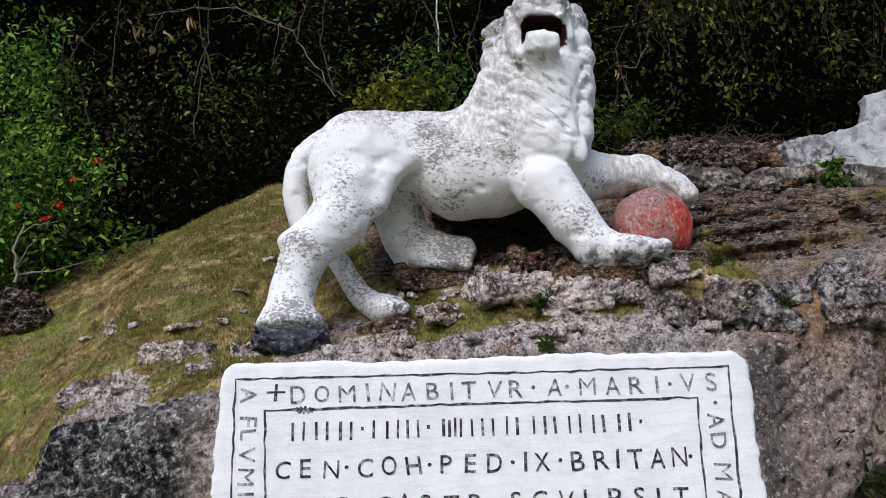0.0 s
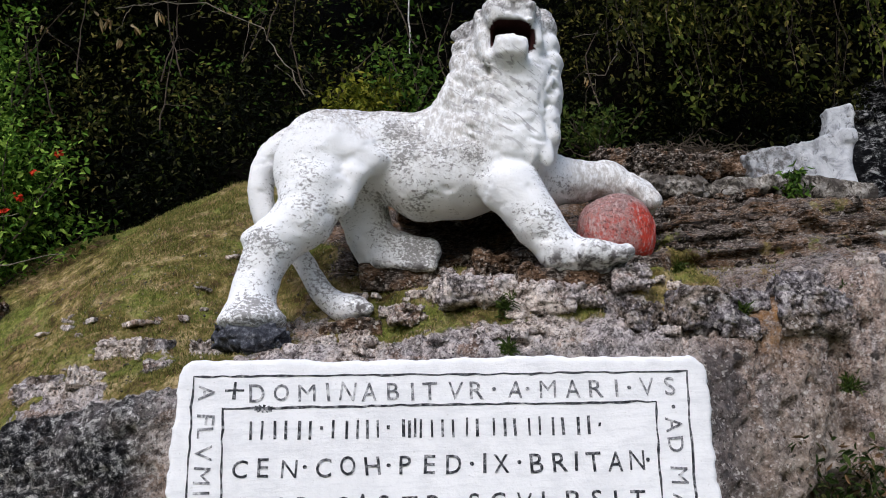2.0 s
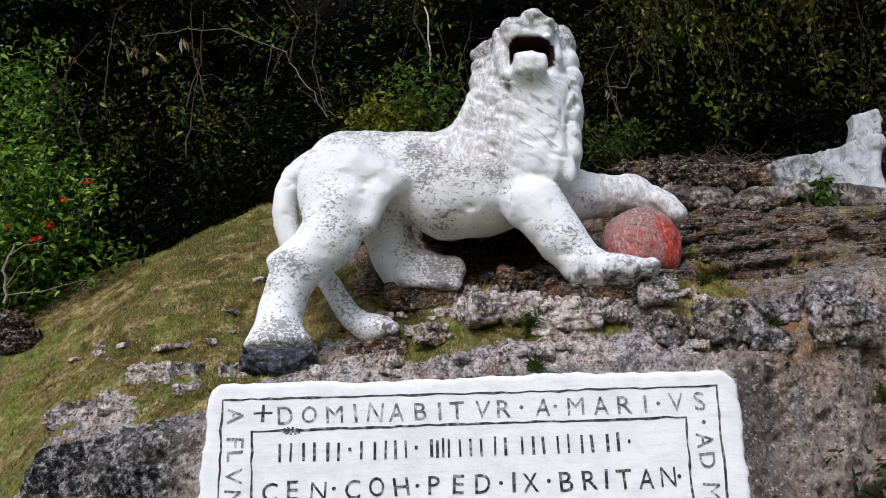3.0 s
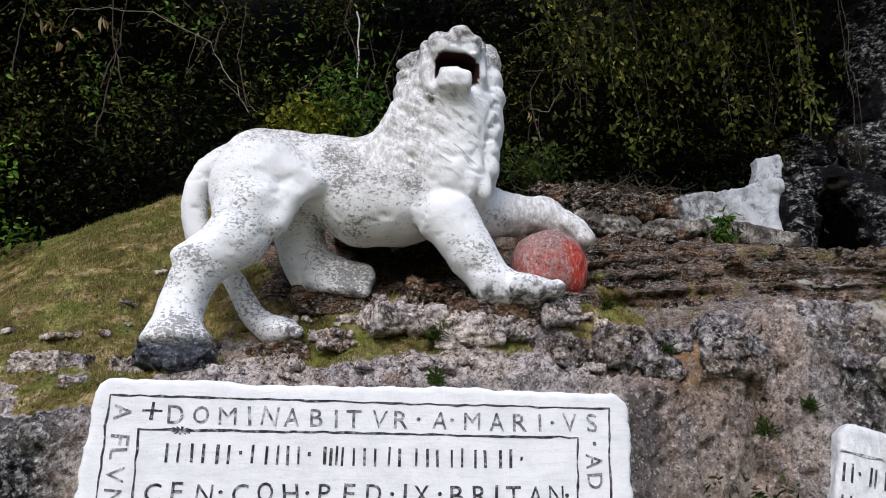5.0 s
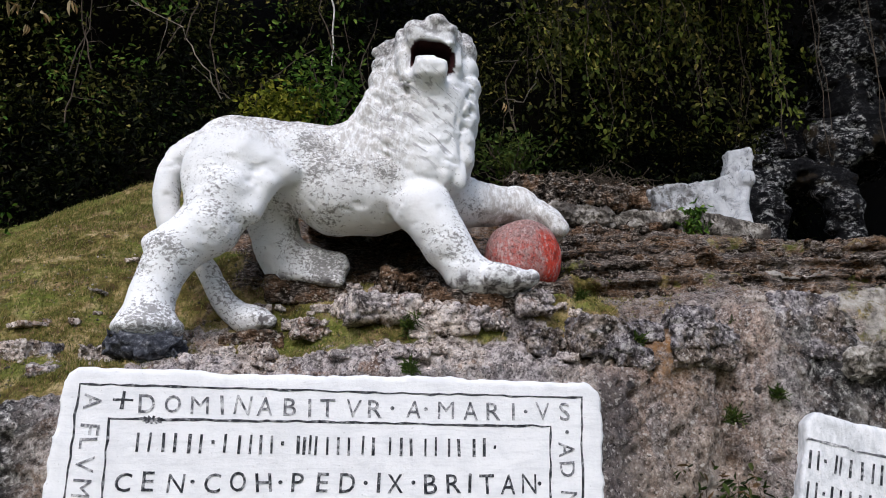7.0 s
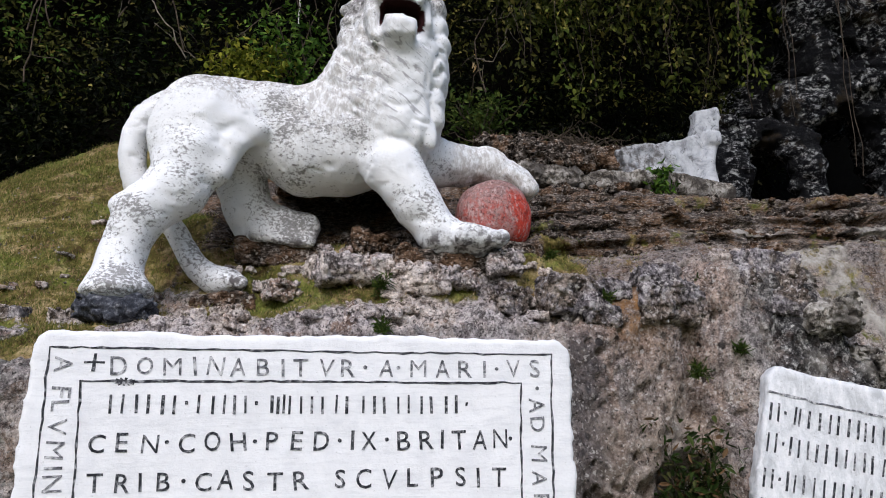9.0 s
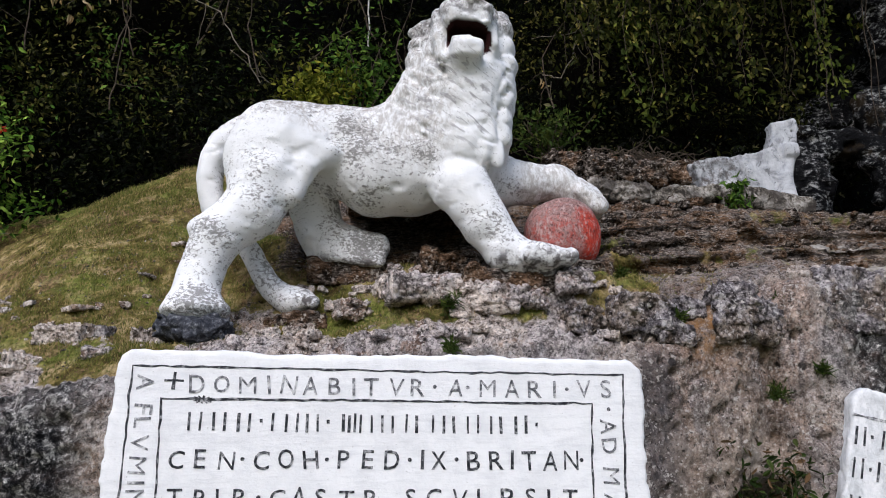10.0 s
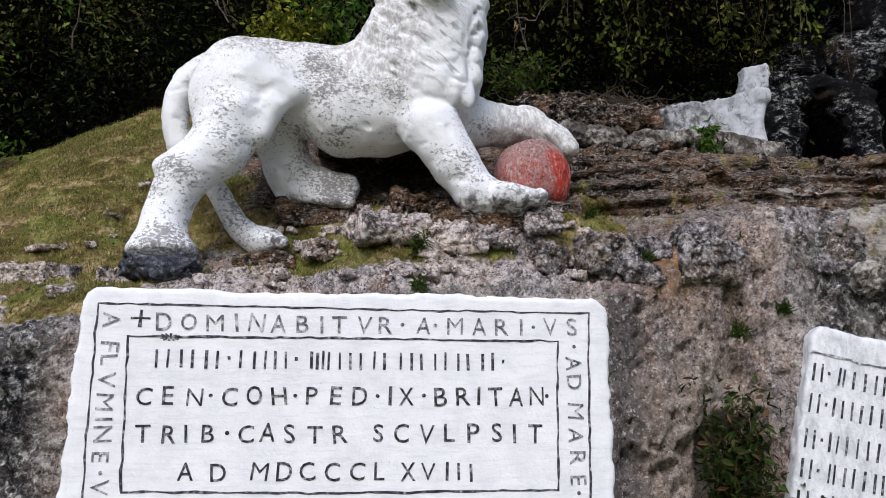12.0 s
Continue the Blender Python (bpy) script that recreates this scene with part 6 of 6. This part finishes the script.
# olive vines hanging over the east bank
for i in range(34):
    x = rnd.uniform(2.2, 5.3)
    top = (x + rnd.gauss(0, 0.2), 8.0 + rnd.gauss(0, 0.2), 8.6 + rnd.random())
    low = (x, 7.75 + rnd.gauss(0, 0.2), rnd.uniform(5.3, 6.8))
    line = wander(top, low, 0.007, 0.003, 10, 0.05, rnd)
    vine = new("hanging_vine", None)
    tagged(vine, "hanging vine with large olive and yellowing leaves", "vine", "hanging vines")
    part("stem", mesh_from("stem", *tubes([line]), BARK), vine)
    sites = np.array([[line[j][0] + rnd.gauss(0, 0.10), line[j][1] + rnd.gauss(0, 0.08), line[j][2] + rnd.gauss(0, 0.14)] for j in range(11) for _ in range(20)])
    v, f = leaves(sites, (0.045, 0.11), 400 + i, 1.2, 0.5)
    part("foliage", mesh_from("foliage", v, f, LEAF_VINE if i % 3 == 0 else LEAF_OLIVE, smooth_shade=False), vine)


def branch(label, pts, r0, r1, seed, twigs=5, material=None, name="bare_branch", y=8.25):
    """A bare crooked branch through (x, z) places, with side twigs."""
    r = random.Random(seed)
    thing = new(name, None)
    tagged(thing, label, "branch")
    main = []
    n = len(pts) - 1
    for i in range(n):
        a, c = pts[i], pts[i + 1]
        for k in range(4):
            t = k / 4
            main.append((a[0] + (c[0] - a[0]) * t + r.gauss(0, 0.012), y + r.gauss(0, 0.02), a[1] + (c[1] - a[1]) * t + r.gauss(0, 0.012), r0 + (r1 - r0) * (i + t) / n))
    main.append((pts[-1][0], y, pts[-1][1], r1))
    part("limb", mesh_from("limb", *tubes([main]), material or PALE_BARK), thing)
    for k in range(twigs):
        a = main[r.randrange(2, len(main))]
        end = (a[0] + r.gauss(0, 0.25), a[1] + r.gauss(0, 0.12), a[2] + r.gauss(-0.1, 0.22))
        part("twig", mesh_from("twig", *tubes([wander(a[:3], end, a[3] * 0.6, 0.002, 5, 0.02, r)], 4), material or PALE_BARK), thing)


branch("bleached bare branch arching over the dark thicket", [(-3.3, 6.85), (-2.93, 6.92), (-2.3, 6.95), (-1.62, 6.6), (-1.35, 6.15), (-1.1, 5.75)], 0.004, 0.008, 501, 11)
branch("straight pale dead stick hanging in the thicket", [(0.058, 7.2), (0.09, 6.75), (0.097, 6.29)], 0.012, 0.009, 502, 0, WHITE_BARK)
branch("crooked pale bare branch beside the lion's mane", [(2.78, 7.2), (2.69, 6.95), (2.58, 6.62), (2.52, 6.3), (2.36, 6.02), (2.15, 6.06)], 0.012, 0.006, 503, 8)
branch("thin bare branch in the thicket", [(3.3, 7.4), (3.1, 7.2), (2.7, 7.3), (2.3, 7.25)], 0.008, 0.004, 504, 5)
branch("thin bare branch in the thicket", [(4.2, 7.6), (4.3, 7.2), (3.95, 6.9), (3.8, 6.6)], 0.008, 0.004, 505, 4)
for i in range(17):
    x = rnd.uniform(-4.5, 4.8)
    z = rnd.uniform(5.0, 6.5)
    branch("thin grey-brown stem in the thicket", [(x, z), (x + rnd.gauss(0, 0.15), z + 0.6), (x + rnd.gauss(0, 0.3), z + 1.3)], 0.010, 0.004, 520 + i, 3, BARK, "thicket_stem", 8.15 + rnd.gauss(0, 0.12))
for i, (x, top, low) in enumerate(((5.62, 8.2, 5.15), (5.66, 8.2, 5.4), (5.05, 7.4, 5.2), (6.3, 7.5, 4.6), (6.36, 7.3, 4.5))):
    branch("thin pale aerial root hanging before the caves", [(x, top), (x + rnd.gauss(0, 0.02), (top + low) / 2), (x + rnd.gauss(0, 0.02), low)], 0.006, 0.004, 560 + i, 0, BARK, "aerial_root", 7.25)

branch("crooked dead root beside the grey rock", [(-4.45, 4.05), (-4.2, 3.75), (-4.05, 3.5), (-3.98, 3.15)], 0.012, 0.02, 571, 5, PALE_BARK, "dead_root", 6.75)
branch("crooked dead root beside the grey rock", [(-3.7, 3.85), (-3.75, 3.6), (-3.72, 3.3)], 0.010, 0.016, 572, 3, PALE_BARK, "dead_root", 6.8)
# pale dry leaves and pods caught in the thicket
for i, (x, z, s) in enumerate(((-3.4, 6.62, 0.2), (-3.28, 6.6, 0.2), (-3.03, 6.52, 0.16), (-2.75, 6.7, 0.2), (-3.15, 6.35, 0.18), (3.12, 6.85, 0.16), (2.1, 5.9, 0.14), (3.05, 6.95, 0.12), (-4.0, 6.5, 0.14))):
    v, f = leaves(np.array([[0, 0, 0], [0.02, 0.0, -0.02], [-0.02, 0, 0.01]]), (s * 0.7, s), 580 + i, 2.5, 0.28)
    ob = new("dry_leaf", mesh_from("dry_leaf", v, f, LEAF_DRY, smooth_shade=False))
    ob.location = (x, 8.05, z)
    tagged(ob, "curled pale dry leaf hanging in the thicket", "leaf", "dry leaves")

# dead roots and litter on the back ledge
lines = []
for i in range(460):
    x, y = rnd.uniform(1.9, 3.9), rnd.uniform(6.8, 7.6)
    z = float(ground_at(x, y)) + rnd.uniform(0.02, 0.12)
    lines.append(wander((x, y, z), (x + rnd.gauss(0, 0.25), y - rnd.random() * 0.15, z - rnd.random() * 0.3 + 0.1), 0.008, 0.002, 6, 0.035, rnd))
tagged(new("dead_roots", mesh_from("dead_roots", *tubes(lines, 4), BARK)), "tangle of brown dead roots and twigs on the back ledge", "roots", kind="stuff")

# short grass on the slope, moss tufts between the rocks
r = np.random.RandomState(9)
flat_turf = turf.reshape(-1)
flat_pos = P3.reshape(-1, 3)
pick = np.where((flat_turf > 0.3) & (flat_pos[:, 0] > -5.4) & (flat_pos[:, 1] < 8.6) & (flat_pos[:, 0] < 2.5))[0]
dens = flat_turf[pick] * np.clip(0.15 + smooth(fbm(flat_pos[pick, 0] * 4, flat_pos[pick, 1] * 4, 0 * flat_pos[pick, 0], 4, 0.65, seed=19), -0.35, 0.35), 0, 1)
chosen = r.choice(pick, 90000, p=dens / dens.sum())
base = flat_pos[chosen] + r.randn(90000, 3) * np.array([0.012, 0.012, 0.002])
hgt = (0.008 + 0.024 * r.rand(90000, 1)) * (0.5 + flat_turf[chosen][:, None] * 0.6)
ang = r.rand(90000, 1) * 2 * np.pi
side = np.concatenate([np.cos(ang), np.sin(ang), 0 * ang], 1) * (0.002 + 0.002 * r.rand(90000, 1))
tip = base + np.concatenate([r.randn(90000, 2) * 0.012, hgt], 1)
v = np.stack([base - side, base + side, tip], 1).reshape(-1, 3)
f = np.arange(270000).reshape(-1, 3)
tagged(new("grass", mesh_from("grass", v, f, GRASS, smooth_shade=False)), "short dry olive grass on the hill slope", "grass", kind="stuff")

# fine gravel and crumbs of stone lying on the slope and the shelf
r = np.random.RandomState(12)
pick = np.where((flat_pos[:, 0] > -3.2) & (flat_pos[:, 0] < 4.6) & (flat_pos[:, 1] > 4.55) & (flat_pos[:, 1] < 7.0) & (np.tile(vs, len(xs)) > 1.02))[0]
at = flat_pos[r.choice(pick, 4600)]
k = (0.003 + 0.011 * r.rand(4600, 1) ** 2.5)
corner = np.array([(1, 0, 0), (-1, 0.2, 0), (0.1, 1, 0.1), (-0.2, -1, 0), (0, 0.1, 0.9), (0.1, 0, -0.8)])
ang = r.rand(4600) * 6.283
rot = np.stack([np.stack([np.cos(ang), -np.sin(ang), 0 * ang], 1), np.stack([np.sin(ang), np.cos(ang), 0 * ang], 1), np.stack([0 * ang, 0 * ang, 1 + 0 * ang], 1)], 1)
v = (at[:, None, :] + np.einsum("nij,kj->nki", rot, corner) * k[:, :, None] * (0.7 + 0.6 * r.rand(4600, 6, 1))).reshape(-1, 3)
tri = np.array([(4, 0, 2), (4, 2, 1), (4, 1, 3), (4, 3, 0), (5, 2, 0), (5, 1, 2), (5, 3, 1), (5, 0, 3)])
f = (np.arange(4600)[:, None, None] * 6 + tri[None]).reshape(-1, 3)
tagged(new("gravel", mesh_from("gravel", v, f, PALE_ROCK, smooth_shade=False)), "pale crumbs of limestone on the grass and rock", "gravel", kind="stuff")
